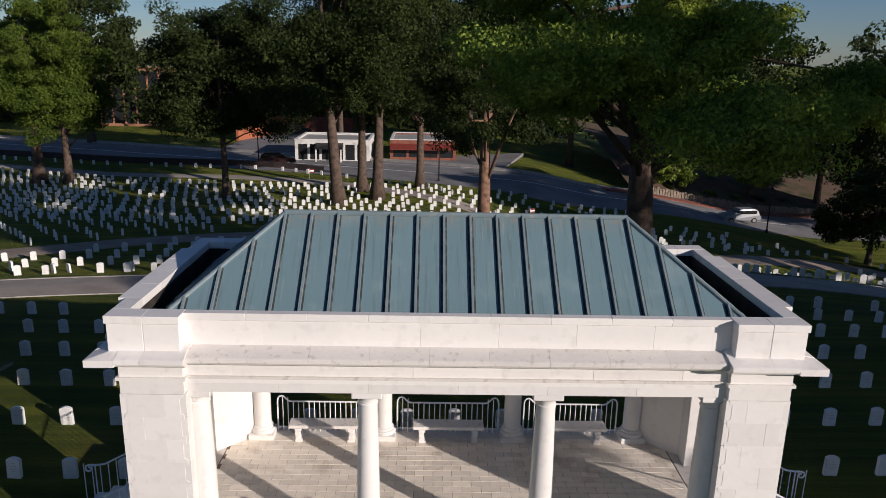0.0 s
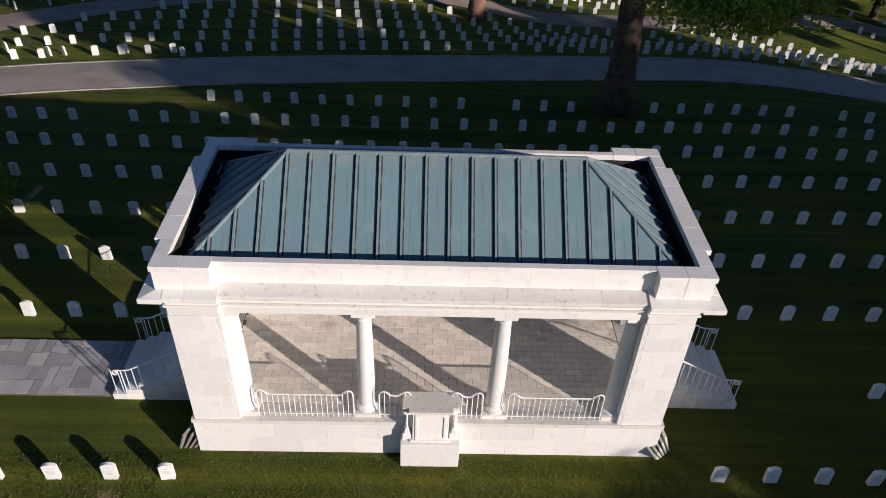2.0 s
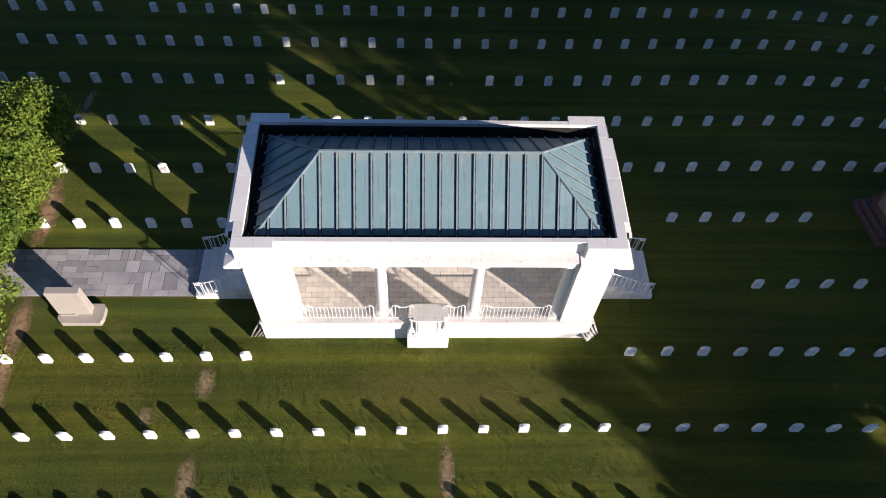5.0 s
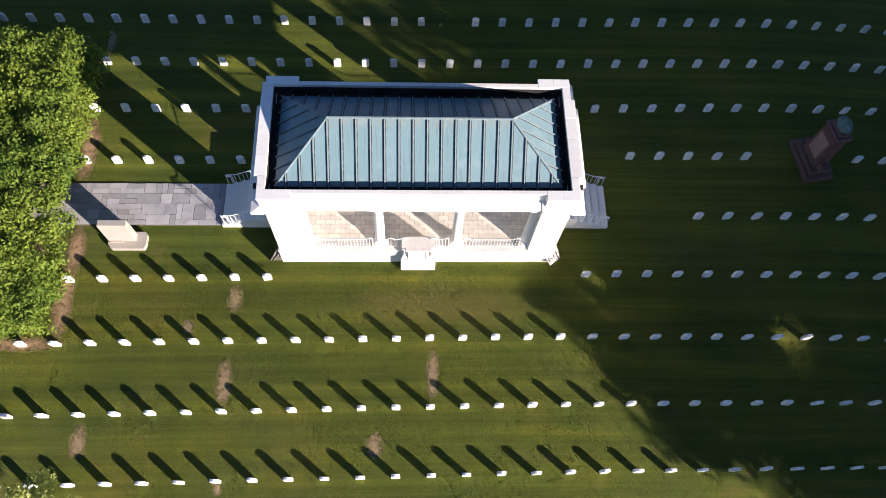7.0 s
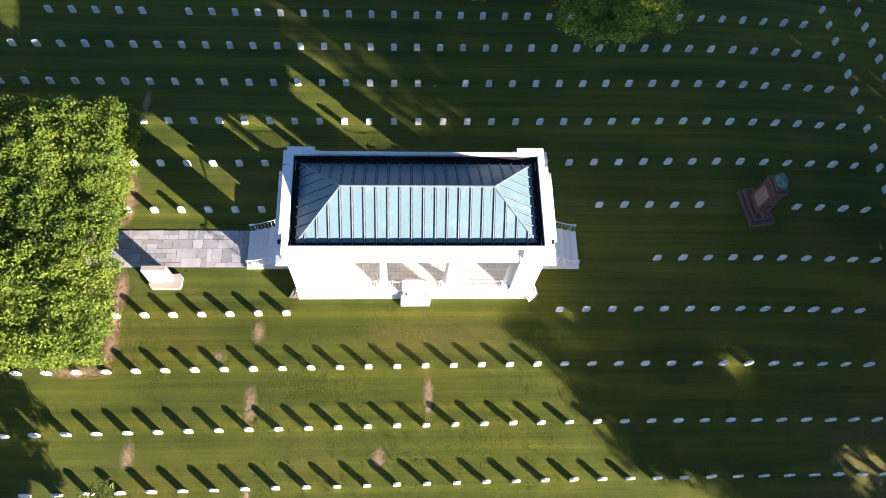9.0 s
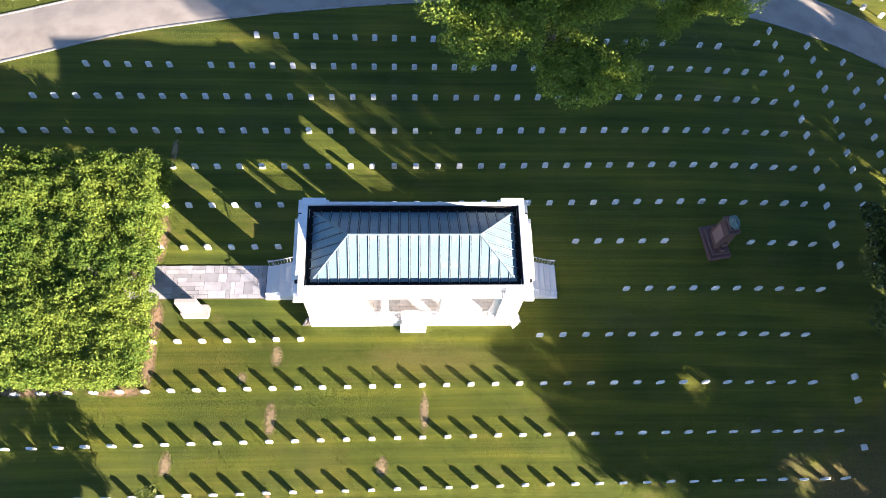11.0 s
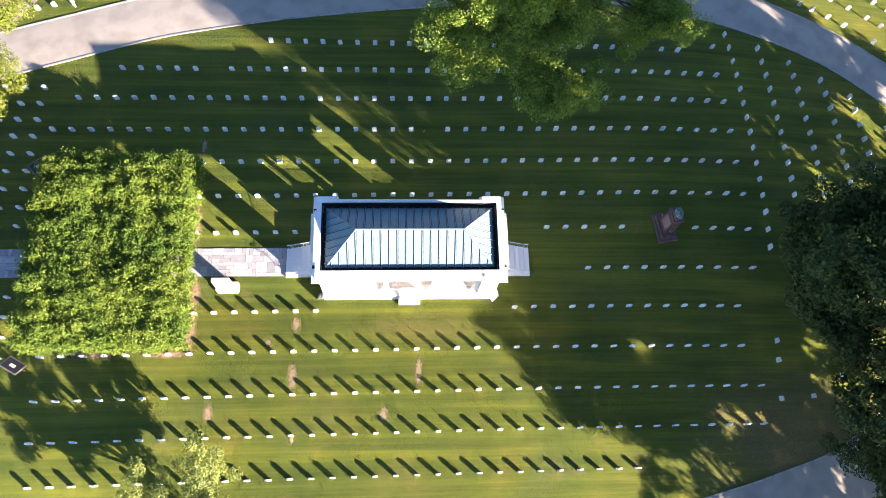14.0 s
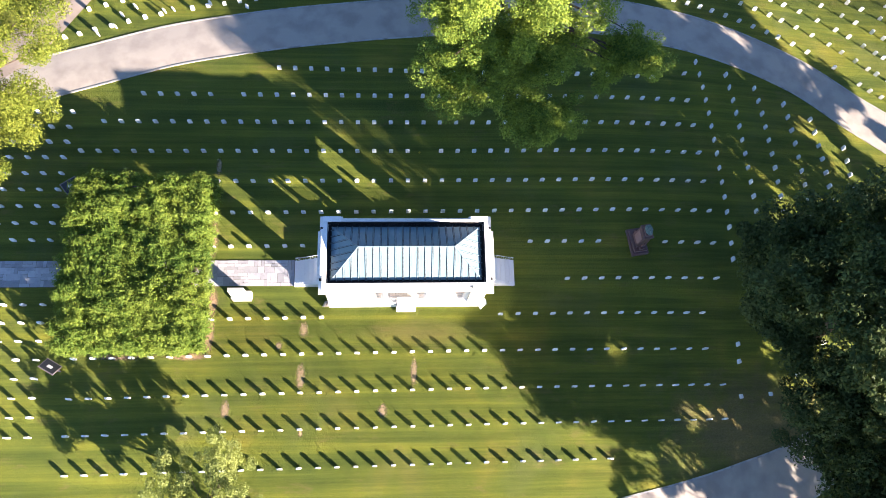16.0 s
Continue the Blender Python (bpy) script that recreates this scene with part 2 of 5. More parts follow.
ROOF = roof_material()
SEAM = material("roof_seam_metal", (0.175, 0.235, 0.255), 0.55, var=0.06, fine=20, other=(0.28, 0.28, 0.25), other_amount=0.22, other_scale=6.0)
SEALANT = material("dark_seam_sealant", (0.045, 0.05, 0.052), 0.7, var=0.15, scale=6, fine=30, other=(0.12, 0.14, 0.145), other_amount=0.4, other_scale=5)
GUTTER = material("tarred_gutter", (0.018, 0.017, 0.017), 0.75, var=0.2, scale=2, other=(0.06, 0.05, 0.04), other_amount=0.35, other_scale=1.5)
IRON = material("white_painted_iron", (0.82, 0.82, 0.80), 0.45, var=0.04, other=(0.5, 0.47, 0.42), other_amount=0.2, other_scale=6)
STONE_WHITE = material("headstone_marble", (0.84, 0.83, 0.80), 0.6, var=0.05, scale=4, fine=25, bump=0.2, other=(0.66, 0.645, 0.60), other_amount=0.25, other_scale=5, piece=0.07)
CARVED = material("shallow_inscription", (0.66, 0.655, 0.63), 0.8, var=0.1)
GRASS = grass_material()
ROAD = material("pale_asphalt", (0.42, 0.365, 0.305), 0.9, var=0.05, scale=0.5, fine=30, bump=0.3, bump_scale=90, other=(0.33, 0.285, 0.24), other_amount=0.5, other_scale=0.6)
TRACK = material("brownish_asphalt", (0.36, 0.285, 0.225), 0.9, var=0.06, scale=0.6, fine=30, bump=0.3, bump_scale=90, other=(0.27, 0.215, 0.17), other_amount=0.5, other_scale=0.7)
STREET = material("street_asphalt", (0.25, 0.245, 0.245), 0.85, var=0.06, scale=0.4, fine=20, bump=0.2, other=(0.19, 0.187, 0.187), other_amount=0.5, other_scale=0.3)
KERB = material("concrete_kerb", (0.40, 0.38, 0.34), 0.85, var=0.08, other=(0.24, 0.22, 0.19), other_amount=0.4, other_scale=2)
FLAG = material("flagstone", (0.40, 0.385, 0.385), 0.75, var=0.09, scale=1.5, fine=18, bump=0.3, other=(0.33, 0.31, 0.325), other_amount=0.35, other_scale=1.6, piece=0.26)
SANDBED = material("sandy_joint", (0.16, 0.135, 0.105), 0.95, var=0.15)
def faded(m):
    """Lets the grass show through towards the rim, in tufts."""
    t = m.node_tree
    b = t.nodes["Principled BSDF"]
    tc = t.nodes.new("ShaderNodeTexCoord")
    d = t.nodes.new("ShaderNodeVectorMath")
    d.operation = "DISTANCE"
    d.inputs[1].default_value = (0.5, 0.5, 0.5)
    flat = t.nodes.new("ShaderNodeMapping")
    flat.inputs["Scale"].default_value = (1, 1, 0)
    flat.inputs["Location"].default_value = (0, 0, 0.5)
    t.links.new(tc.outputs["Generated"], flat.inputs["Vector"])
    t.links.new(flat.outputs[0], d.inputs[0])
    n = t.nodes.new("ShaderNodeTexNoise")
    n.inputs["Scale"].default_value = 7.0
    n.inputs["Detail"].default_value = 6
    n.inputs["Roughness"].default_value = 0.7
    t.links.new(tc.outputs["Object"], n.inputs["Vector"])
    k = t.nodes.new("ShaderNodeMath")
    k.operation = "MULTIPLY_ADD"
    k.inputs[1].default_value = 0.75
    t.links.new(n.outputs["Fac"], k.inputs[0])
    t.links.new(d.outputs["Value"], k.inputs[2])
    r = t.nodes.new("ShaderNodeMapRange")
    r.inputs["From Min"].default_value = 0.50
    r.inputs["From Max"].default_value = 0.86
    t.links.new(k.outputs[0], r.inputs["Value"])
    clear = t.nodes.new("ShaderNodeBsdfTransparent")
    mix = t.nodes.new("ShaderNodeMixShader")
    t.links.new(r.outputs[0], mix.inputs[0])
    t.links.new(b.outputs[0], mix.inputs[1])
    t.links.new(clear.outputs[0], mix.inputs[2])
    t.links.new(mix.outputs[0], t.nodes["Material Output"].inputs["Surface"])
    return m


EARTH = material("leaf_strewn_earth", (0.13, 0.085, 0.055), 0.95, var=0.15, scale=1.5, fine=12, bump=0.5, bump_scale=12, other=(0.05, 0.065, 0.022), other_amount=0.45, other_scale=0.5)
SOIL = faded(material("bare_soil", (0.36, 0.25, 0.145), 0.95, var=0.12, scale=4, fine=25, bump=0.5, bump_scale=30, other=(0.25, 0.20, 0.08), other_amount=0.5, other_scale=5))
REDSOIL = faded(material("reddish_soil", (0.42, 0.27, 0.155), 0.95, var=0.15, scale=4, fine=25, bump=0.6, bump_scale=30, other=(0.20, 0.12, 0.06), other_amount=0.4, other_scale=4))
BARK = material("tree_bark", (0.125, 0.085, 0.062), 0.9, var=0.15, scale=4, fine=25, bump=0.8, bump_scale=14, other=(0.06, 0.045, 0.035), other_amount=0.5, other_scale=3, distance=0.05)
BARK_RED = material("cedar_bark", (0.27, 0.155, 0.10), 0.9, var=0.15, scale=4, fine=25, bump=0.8, bump_scale=10, other=(0.12, 0.07, 0.045), other_amount=0.5, other_scale=3, distance=0.05)
LEAF = leaf_material("tree_leaf", (0.064, 0.130, 0.025), (0.36, 0.43, 0.06), 0.22)
LEAF_GREEN = leaf_material("maple_leaf", (0.038, 0.070, 0.011), (0.120, 0.165, 0.022), 0.2)
# Shade put into the leaf colour: darker than the foliage itself, for shadowed crowns.
LEAF_SHADED = leaf_material("shade_darkened_leaf", (0.012, 0.023, 0.007), (0.052, 0.070, 0.017), 0.12)
LEAF_MID = leaf_material("evergreen_leaf", (0.020, 0.040, 0.012), (0.115, 0.145, 0.045), 0.15)
LEAF_PALE = leaf_material("pale_tree_leaf", (0.17, 0.21, 0.055), (0.43, 0.46, 0.14))
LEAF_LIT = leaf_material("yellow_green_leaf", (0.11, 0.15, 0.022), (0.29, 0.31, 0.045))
LEAF_VINE = leaf_material("vine_leaf", (0.080, 0.155, 0.026), (0.265, 0.325, 0.050), 0.32)
ROSE = material("rose_granite", (0.145, 0.08, 0.072), 0.4, var=0.12, scale=12, fine=60, bump=0.05)
TANSTONE = material("tan_limestone", (0.43, 0.385, 0.335), 0.75, var=0.05, scale=3, fine=40, bump=0.15, other=(0.40, 0.355, 0.305), other_amount=0.3, other_scale=1.8)
SIGNPOST = material("brown_grey_painted_steel", (0.20, 0.165, 0.15), 0.6, var=0.08, scale=4, fine=30, bump=0.1)
GRANITE = material("grey_granite", (0.30, 0.27, 0.24), 0.6, var=0.08, scale=8, fine=60, bump=0.1)
PINKSTONE = material("pink_granite_panel", (0.33, 0.21, 0.19), 0.5, var=0.1)
VERDIGRIS = material("verdigris_bronze", (0.13, 0.20, 0.185), 0.6, var=0.15, scale=6)
BRONZE = material("dark_bronze", (0.05, 0.05, 0.055), 0.4, metal=0.4, var=0.1)
BRICK = material("red_brick", (0.27, 0.10, 0.065), 0.9, var=0.1, scale=1.0, fine=14, other=(0.18, 0.07, 0.05), other_amount=0.5, other_scale=2)
DARKBRICK = material("dark_brick", (0.07, 0.05, 0.045), 0.9, var=0.1, scale=1.0, fine=14)
ORANGE = material("orange_painted_wall", (0.42, 0.14, 0.07), 0.8, var=0.06, scale=0.6)
STUCCO = material("white_stucco", (0.70, 0.69, 0.66), 0.8, var=0.05, scale=0.7, other=(0.5, 0.48, 0.45), other_amount=0.3, other_scale=1)
FLATROOF = material("grey_flat_roof", (0.35, 0.35, 0.34), 0.9, var=0.08, scale=0.4)
DARKGLASS = material("dark_shop_glass", (0.02, 0.022, 0.025), 0.12, var=0.05, bump=0, spec=0.6)
BLACK = material("black_painted_metal", (0.015, 0.015, 0.016), 0.5, var=0.1)
CARPAINT = material("silver_car_paint", (0.38, 0.39, 0.41), 0.25, metal=0.3, var=0.02, bump=0)
AWNING = material("red_awning", (0.20, 0.035, 0.025), 0.7, var=0.05)
REDPAINT = material("dark_red_paint", (0.035, 0.016, 0.016), 0.3, var=0.03, bump=0)
BLOSSOM = material("yellow_blossom", (0.62, 0.47, 0.04), 0.7, var=0.1)
TYRE = material("tyre_rubber", (0.02, 0.02, 0.02), 0.8, var=0.1)
RUBBLE = material("rubble_stone", (0.33, 0.27, 0.20), 0.9, var=0.15, scale=3, fine=20, bump=0.6, other=(0.18, 0.14, 0.11), other_amount=0.5, other_scale=3, piece=0.15)


# ---- mesh helpers ----
def link(name, me, mat, parent=None, label=""):
    if not me.materials:
        me.materials.append(mat)
    ob = new(name, me)
    ob.parent = parent
    if label:
        ob["label"] = label
    return ob


def part(name, bm, mat, parent=None, label="", smooth=False):
    me = bpy.data.meshes.new(name)
    bmesh.ops.recalc_face_normals(bm, faces=bm.faces)
    bm.to_mesh(me)
    bm.free()
    if smooth:
        for p in me.polygons:
            p.use_smooth = True
    return link(name, me, mat, parent, label)


def thing(name, label, category, at=(0, 0, 0), turn=0.0, group="", kind=""):
    e = new(name)
    e.empty_display_size = 0.2
    e.matrix_basis = pose(*at, 0, 0, turn)
    return tagged(e, label, category, group, kind)


def block(bm, x0, x1, y0, y1, z0, z1, bevel=0.0):
    """A box, with its edges taken off."""
    r = bmesh.ops.create_cube(bm, size=1.0, matrix=Matrix.Translation(((x0 + x1) / 2, (y0 + y1) / 2, (z0 + z1) / 2)) @ Matrix.Diagonal((abs(x1 - x0), abs(y1 - y0), abs(z1 - z0), 1)))
    if bevel:
        es = {e for v in r["verts"] for e in v.link_edges}
        bmesh.ops.bevel(bm, geom=list(es), offset=bevel, segments=1, affect="EDGES", profile=0.5)
    return bm


def box(*a, bevel=0.0):
    return block(bmesh.new(), *a, bevel=bevel)


def lathe(bm, profile, n=24, at=(0, 0)):
    """A turned body from (radius, height) pairs."""
    rings = []
    for r, z in profile:
        rings.append([bm.verts.new((at[0] + r * math.cos(2 * math.pi * k / n), at[1] + r * math.sin(2 * math.pi * k / n), z)) for k in range(n)])
    for a, b in zip(rings, rings[1:]):
        for k in range(n):
            bm.faces.new((a[k], a[(k + 1) % n], b[(k + 1) % n], b[k]))
    bm.faces.new(rings[0][::-1])
    bm.faces.new(rings[-1])
    return bm


def tube(bm, pts, radii, n=8):
    """A round bar along points."""
    pts = [Vector(p) for p in pts]
    rings = []
    for k, p in enumerate(pts):
        d = (pts[min(k + 1, len(pts) - 1)] - pts[max(k - 1, 0)]).normalized()
        side = d.cross(Vector((0.31, 0.21, 0.93))).normalized()
        up = side.cross(d)
        r = radii[k] if isinstance(radii, (list, tuple)) else radii
        rings.append([bm.verts.new(p + r * (math.cos(2 * math.pi * j / n) * side + math.sin(2 * math.pi * j / n) * up)) for j in range(n)])
    for a, b in zip(rings, rings[1:]):
        for j in range(n):
            bm.faces.new((a[j], a[(j + 1) % n], b[(j + 1) % n], b[j]))
    bm.faces.new(rings[0][::-1])
    bm.faces.new(rings[-1])
    return bm


def prism(bm, outline, z0, z1):
    """An upright body on a plan outline."""
    lo = [bm.verts.new((x, y, z0)) for x, y in outline]
    hi = [bm.verts.new((x, y, z1)) for x, y in outline]
    n = len(lo)
    for k in range(n):
        bm.faces.new((lo[k], lo[(k + 1) % n], hi[(k + 1) % n], hi[k]))
    bm.faces.new(lo[::-1])
    bm.faces.new(hi)
    return bm


def quads(name, verts, mat, parent=None, label=""):
    """Many loose small faces from an array (n, corners, 3)."""
    n, c = len(verts), verts.shape[1]
    me = bpy.data.meshes.new(name)
    me.vertices.add(c * n)
    me.vertices.foreach_set("co", np.ascontiguousarray(verts, dtype=np.float32).ravel())
    me.loops.add(c * n)
    me.loops.foreach_set("vertex_index", np.arange(c * n, dtype=np.int32))
    me.polygons.add(n)
    me.polygons.foreach_set("loop_start", np.arange(0, c * n, c, dtype=np.int32))
    me.update(calc_edges=True)
    return link(name, me, mat, parent, label)


# ---- the lie of the land ----
def soft(v, k):
    return np.log1p(np.exp(-np.abs(v) / k)) * k + np.maximum(v, 0)


def land(x, y):
    """Height of the ground: level round the pavilion, falling to the north, to the east and most to the south-east."""
    h = -0.10 * (soft(y - 20, 3.0) - soft(y - 62, 4.0))
    h = h - 0.08 * (soft(x - 18, 1.5) - soft(x - 42, 4.0)) - 0.14 * (soft(x - 28, 2.0) - soft(x - 42, 4.0))
    h = h - 0.0105 * (soft(13.0 - y, 1.5) - soft(2.0 - y, 2.0)) * (soft(x - 6.0, 1.5) - soft(x - 30.0, 3.0))
    h = h + 0.021 * (soft(x - 5.0, 2.0) - soft(x - 18.0, 2.0)) / (1 + np.exp((12.5 - y) / 1.2))
    # a hollow beyond the drive in the north-east
    edge = 5.0 + 11.0 / (1 + np.exp((76.0 - y) / 3.0))
    h = h - 2.1 / (1 + np.exp((edge - x) / 2.5)) / (1 + np.exp((43.0 - y) / 1.8))
    return h - 0.05 * (soft(3.0 - y, 2.0) - soft(-20.0 - y, 4.0))


def g(x, y):
    return float(land(np.float64(x), np.float64(y)))


def sheet(name, xs, ys, lift, mat, label):
    X, Y = np.meshgrid(xs, ys)
    Z = land(X, Y) + lift
    co = np.stack([X, Y, Z], -1).reshape(-1, 3)
    nx, ny = len(xs), len(ys)
    k = (np.arange(ny - 1)[:, None] * nx + np.arange(nx - 1)[None, :]).ravel()
    faces = np.stack([k, k + 1, k + 1 + nx, k + nx], -1)
    me = bpy.data.meshes.new(name)
    me.from_pydata(co.tolist(), [], faces.tolist())
    for p in me.polygons:
        p.use_smooth = True
    return tagged(link(name, me, mat), label, "ground", kind="structure")


far = [150, 200, 300, 500, 900, 1800, 4000]
xs = np.array([-v for v in far[::-1]] + list(np.arange(-120, 121, 1.5)) + far, dtype=float)
ys = np.array([-v for v in far[::-1]] + list(np.arange(-120, 151, 1.5)) + far[1:], dtype=float)
sheet("ground", xs, ys, 0.0, GRASS, "mown cemetery lawn with worn dry patches and mowing stripes")


def catmull(pts, step=1.0):
    """A smooth line through plan points, at even steps."""
    p = [Vector((x, y)) for x, y in pts]
    p = [2 * p[0] - p[1]] + p + [2 * p[-1] - p[-2]]
    out = []
    for a, b, c, d in zip(p, p[1:], p[2:], p[3:]):
        n = max(2, int((c - b).length / step))
        for k in range(n):
            s = k / n
            out.append(0.5 * ((2 * b) + (c - a) * s + (2 * a - 5 * b + 4 * c - d) * s * s + (3 * b - a - 3 * c + d) * s ** 3))
    out.append(p[-2])
    return out


def normals_of(line):
    res = []
    for k, p in enumerate(line):
        d = (line[min(k + 1, len(line) - 1)] - line[max(k - 1, 0)]).normalized()
        res.append(Vector((-d.y, d.x)))
    return res


def band(name, line, offsets, lifts, mat, label, category, parent=None):
    """A strip along a line; offsets across it with their heights over the land."""
    nn = normals_of(line)
    bm = bmesh.new()
    rows = []
    for p, q in zip(line, nn):
        row = []
        for o, l in zip(offsets, lifts):
            w = p + q * o
            row.append(bm.verts.new((w.x, w.y, g(w.x, w.y) + l)))
        rows.append(row)
    for a, b in zip(rows, rows[1:]):
        for k in range(len(offsets) - 1):
            bm.faces.new((a[k], a[k + 1], b[k + 1], b[k]))
    ob = part(name, bm, mat, parent)
    return tagged(ob, label, category, kind="structure")


def road(name, pts, width, label, kerbs=(True, True), mat=None):
    line = catmull(pts)
    h = width / 2
    n = 6
    offs = [-h + 2 * h * k / n for k in range(n + 1)]
    band(name, line, offs, [0.02 + 0.05 * (1 - (o / h) ** 2) for o in offs], mat or ROAD, label, "road")
    for side, on in zip((-1, 1), kerbs):
        if on:
            a, b = side * h, side * (h + 0.13)
            offs2 = [a, a, b, b] if side > 0 else [b, b, a, a]
            band("kerb", line, offs2, [-0.06, 0.055, 0.055, -0.06], KERB, "low concrete kerb along the cemetery drive", "kerb")


NORTH_DRIVE = [(-47, 15), (-38, 24.6), (-30, 28.2), (-24.4, 30.3), (-19, 32.2), (-14.4, 33.3), (-9.8, 34.2), (-5, 34.9), (0, 35.5), (8, 36.2), (16, 36.3), (23.6, 35.2), (27.5, 34.3), (31.4, 33.1), (35.3, 31.5), (37.9, 29.9), (40.3, 28.1), (46, 24.0), (55, 15.7)]
road("drive_north", NORTH_DRIVE, 4.0, "pale worn asphalt cemetery drive curving past the pavilion")
MID_DRIVE = [(-32.5, 28.8), (-29.9, 33), (-28.1, 36.4), (-25.7, 40.6), (-23.4, 42.9), (-21.3, 44.9), (-19.1, 46.8), (-14.5, 49.4), (-9, 51.2), (-3.9, 52.1), (3, 52.6), (9, 52.6), (14, 52.8), (19.7, 53.6), (25.2, 56.2), (32.4, 60.6), (41.6, 63.6), (56, 50), (66, 44)]
road("drive_west", MID_DRIVE, 3.4, "narrow brownish asphalt drive between the grave fields", (False, False), TRACK)
road("drive_south", [(2, -12), (8, -8.6), (14.8, -6.5), (20.5, -5.3), (25.7, -4.0), (31.9, -1.9), (37.9, 2.6), (43.8, 9.9)], 4.2, "pale asphalt cemetery drive under shade trees")
road("drive_far", [(-70, 92), (-52, 87.5), (-37, 83.0), (-24, 82.5), (-13, 80.2), (-5, 76), (2, 71), (9, 65.5), (15, 61.5), (20, 60.0)], 2.6, "narrow asphalt drive by the boundary wall", (False, False))
STREET_LINE = [(-130, 118), (-90, 112), (-64, 108), (-38, 100), (-14, 92.5), (0, 87.5), (12, 83.5), (34, 84.5), (52, 86), (80, 90), (130, 96)]
band("street", catmull(STREET_LINE, 2.0), [-6.5, -3, 0, 3, 6.5], [0.03, 0.06, 0.08, 0.06, 0.03], STREET, "grey asphalt town street beyond the cemetery", "road")
band("street_marking", catmull(STREET_LINE, 2.0), [-0.15, 0.15], [0.09, 0.09], IRON, "pale painted centre line on the street", "road marking")
band("pavement", catmull(STREET_LINE, 2.0), [6.5, 6.5, 8.6, 8.6], [0.0, 0.16, 0.18, 0.0], KERB, "pale concrete pavement along the street", "pavement")
band("boundary_wall", catmull([(-75, 100), (-52, 95.5), (-38, 92), (-21, 90.5), (-13, 86.6)], 2.0), [-0.2, -0.2, 0.2, 0.2], [-0.1, 0.75, 0.75, -0.1], DARKBRICK, "low dark brick boundary wall of the cemetery", "wall")

band("brick_pavement", catmull([(22, 90.2), (34, 91.3), (52, 92.8), (80, 96.6)], 2.0), [-1.6, -1.6, 0.4, 0.4], [0.0, 0.19, 0.21, 0.0], BRICK, "red brick pavement below the rubble wall", "pavement")

# ---- the pavilion ----
XC, YC = 0.42, 12.13
FLOOR_Z = 1.18
pav = thing("rostrum_pavilion", "white marble rostrum pavilion with columns, parapet and blue-green hipped metal roof", "pavilion", (XC, YC, 0))


def ring(bm, u, v, w, z0, z1):
    """A closed rectangular course of outer half sizes u, v and thickness w."""
    for a in (-1, 1):
        block(bm, -u, u, a * v, a * (v - w), z0, z1)
        block(bm, a * u, a * (u - w), -(v - w), v - w, z0, z1)
    return bm


# plinth, with its ashlar facing
part("plinth_core", box(-5.50, 5.50, -2.40, 2.56, -0.6, 1.10), JOINT, pav, "lime mortar core behind the plinth stones")
def ashlar(parent, a0, a1, fixed, out, z0, z1, n, along, mat=MARBLE, gap=0.0015, depth=0.06, shift=0.0):
    """A course of facing blocks on a wall line; along 'u' or 'v'; out is the sign of its outer side."""
    cuts = [a0 + (a1 - a0) * k / n for k in range(n + 1)]
    if shift:
        cuts = [a0] + [c + (a1 - a0) / n * shift for c in cuts[:-1]] + [a1]
    for p, q in zip(cuts, cuts[1:]):
        if along == "u":
            bm = box(p + gap, q - gap, fixed, fixed - out * depth, z0, z1, bevel=0.003)
        else:
            bm = box(fixed, fixed - out * depth, p + gap, q - gap, z0, z1, bevel=0.003)
        part("stone_block", bm, mat, parent)


bm = ring(bmesh.new(), 5.575, 2.45, 0.55, 1.06, 1.176)
plinth = part("plinth_cap", bm, WEATHERED, pav, "grey-stained marble capping course of the plinth")
part("back_cap", box(-5.575, 5.575, 2.453, 2.62, 1.06, 1.176, bevel=0.006), WEATHERED, pav)
for s in (-1, 1):
    face = -2.43 if s < 0 else 2.60
    ashlar(plinth, -5.555, 5.555, face, s, -0.5, 0.53, 9, "u")
    ashlar(plinth, -5.555, 5.555, face, s, 0.533, 1.058, 9, "u", shift=0.5)
    ashlar(plinth, -2.36, 2.36, s * 5.555, s, -0.5, 0.53, 4, "v")
    ashlar(plinth, -2.36, 2.36, s * 5.555, s, 0.533, 1.058, 4, "v", shift=0.5)


# corner piers with rusticated courses
def chamfered(u0, u1, back, front, z0, z1, ends, c=0.06, deep=0.13):
    """A pier stone whose upright edge is cut back between stops, at the ends (low u, high u) named."""
    bm = bmesh.new()
    sv = 1 if front > back else -1
    rings = []
    for z, on in ((z0, 0), (z0 + 0.05, 0), (z0 + 0.08, 1), (z1 - 0.08, 1), (z1 - 0.05, 0), (z1, 0)):
        a, b = (on and ends[0]), (on and ends[1])
        ca, da = (c, deep) if a else (0.003, 0.003)
        cb, db = (c, deep) if b else (0.003, 0.003)
        rings.append([bm.verts.new(p) for p in ((u0, back, z), (u1, back, z), (u1, front - sv * db, z), (u1 - cb, front, z), (u0 + ca, front, z), (u0, front - sv * da, z))])
    for p, q in zip(rings, rings[1:]):
        for k in range(6):
            bm.faces.new((p[k], p[(k + 1) % 6], q[(k + 1) % 6], q[k]))
    bm.faces.new(rings[0])
    bm.faces.new(rings[-1][::-1])
    return bm


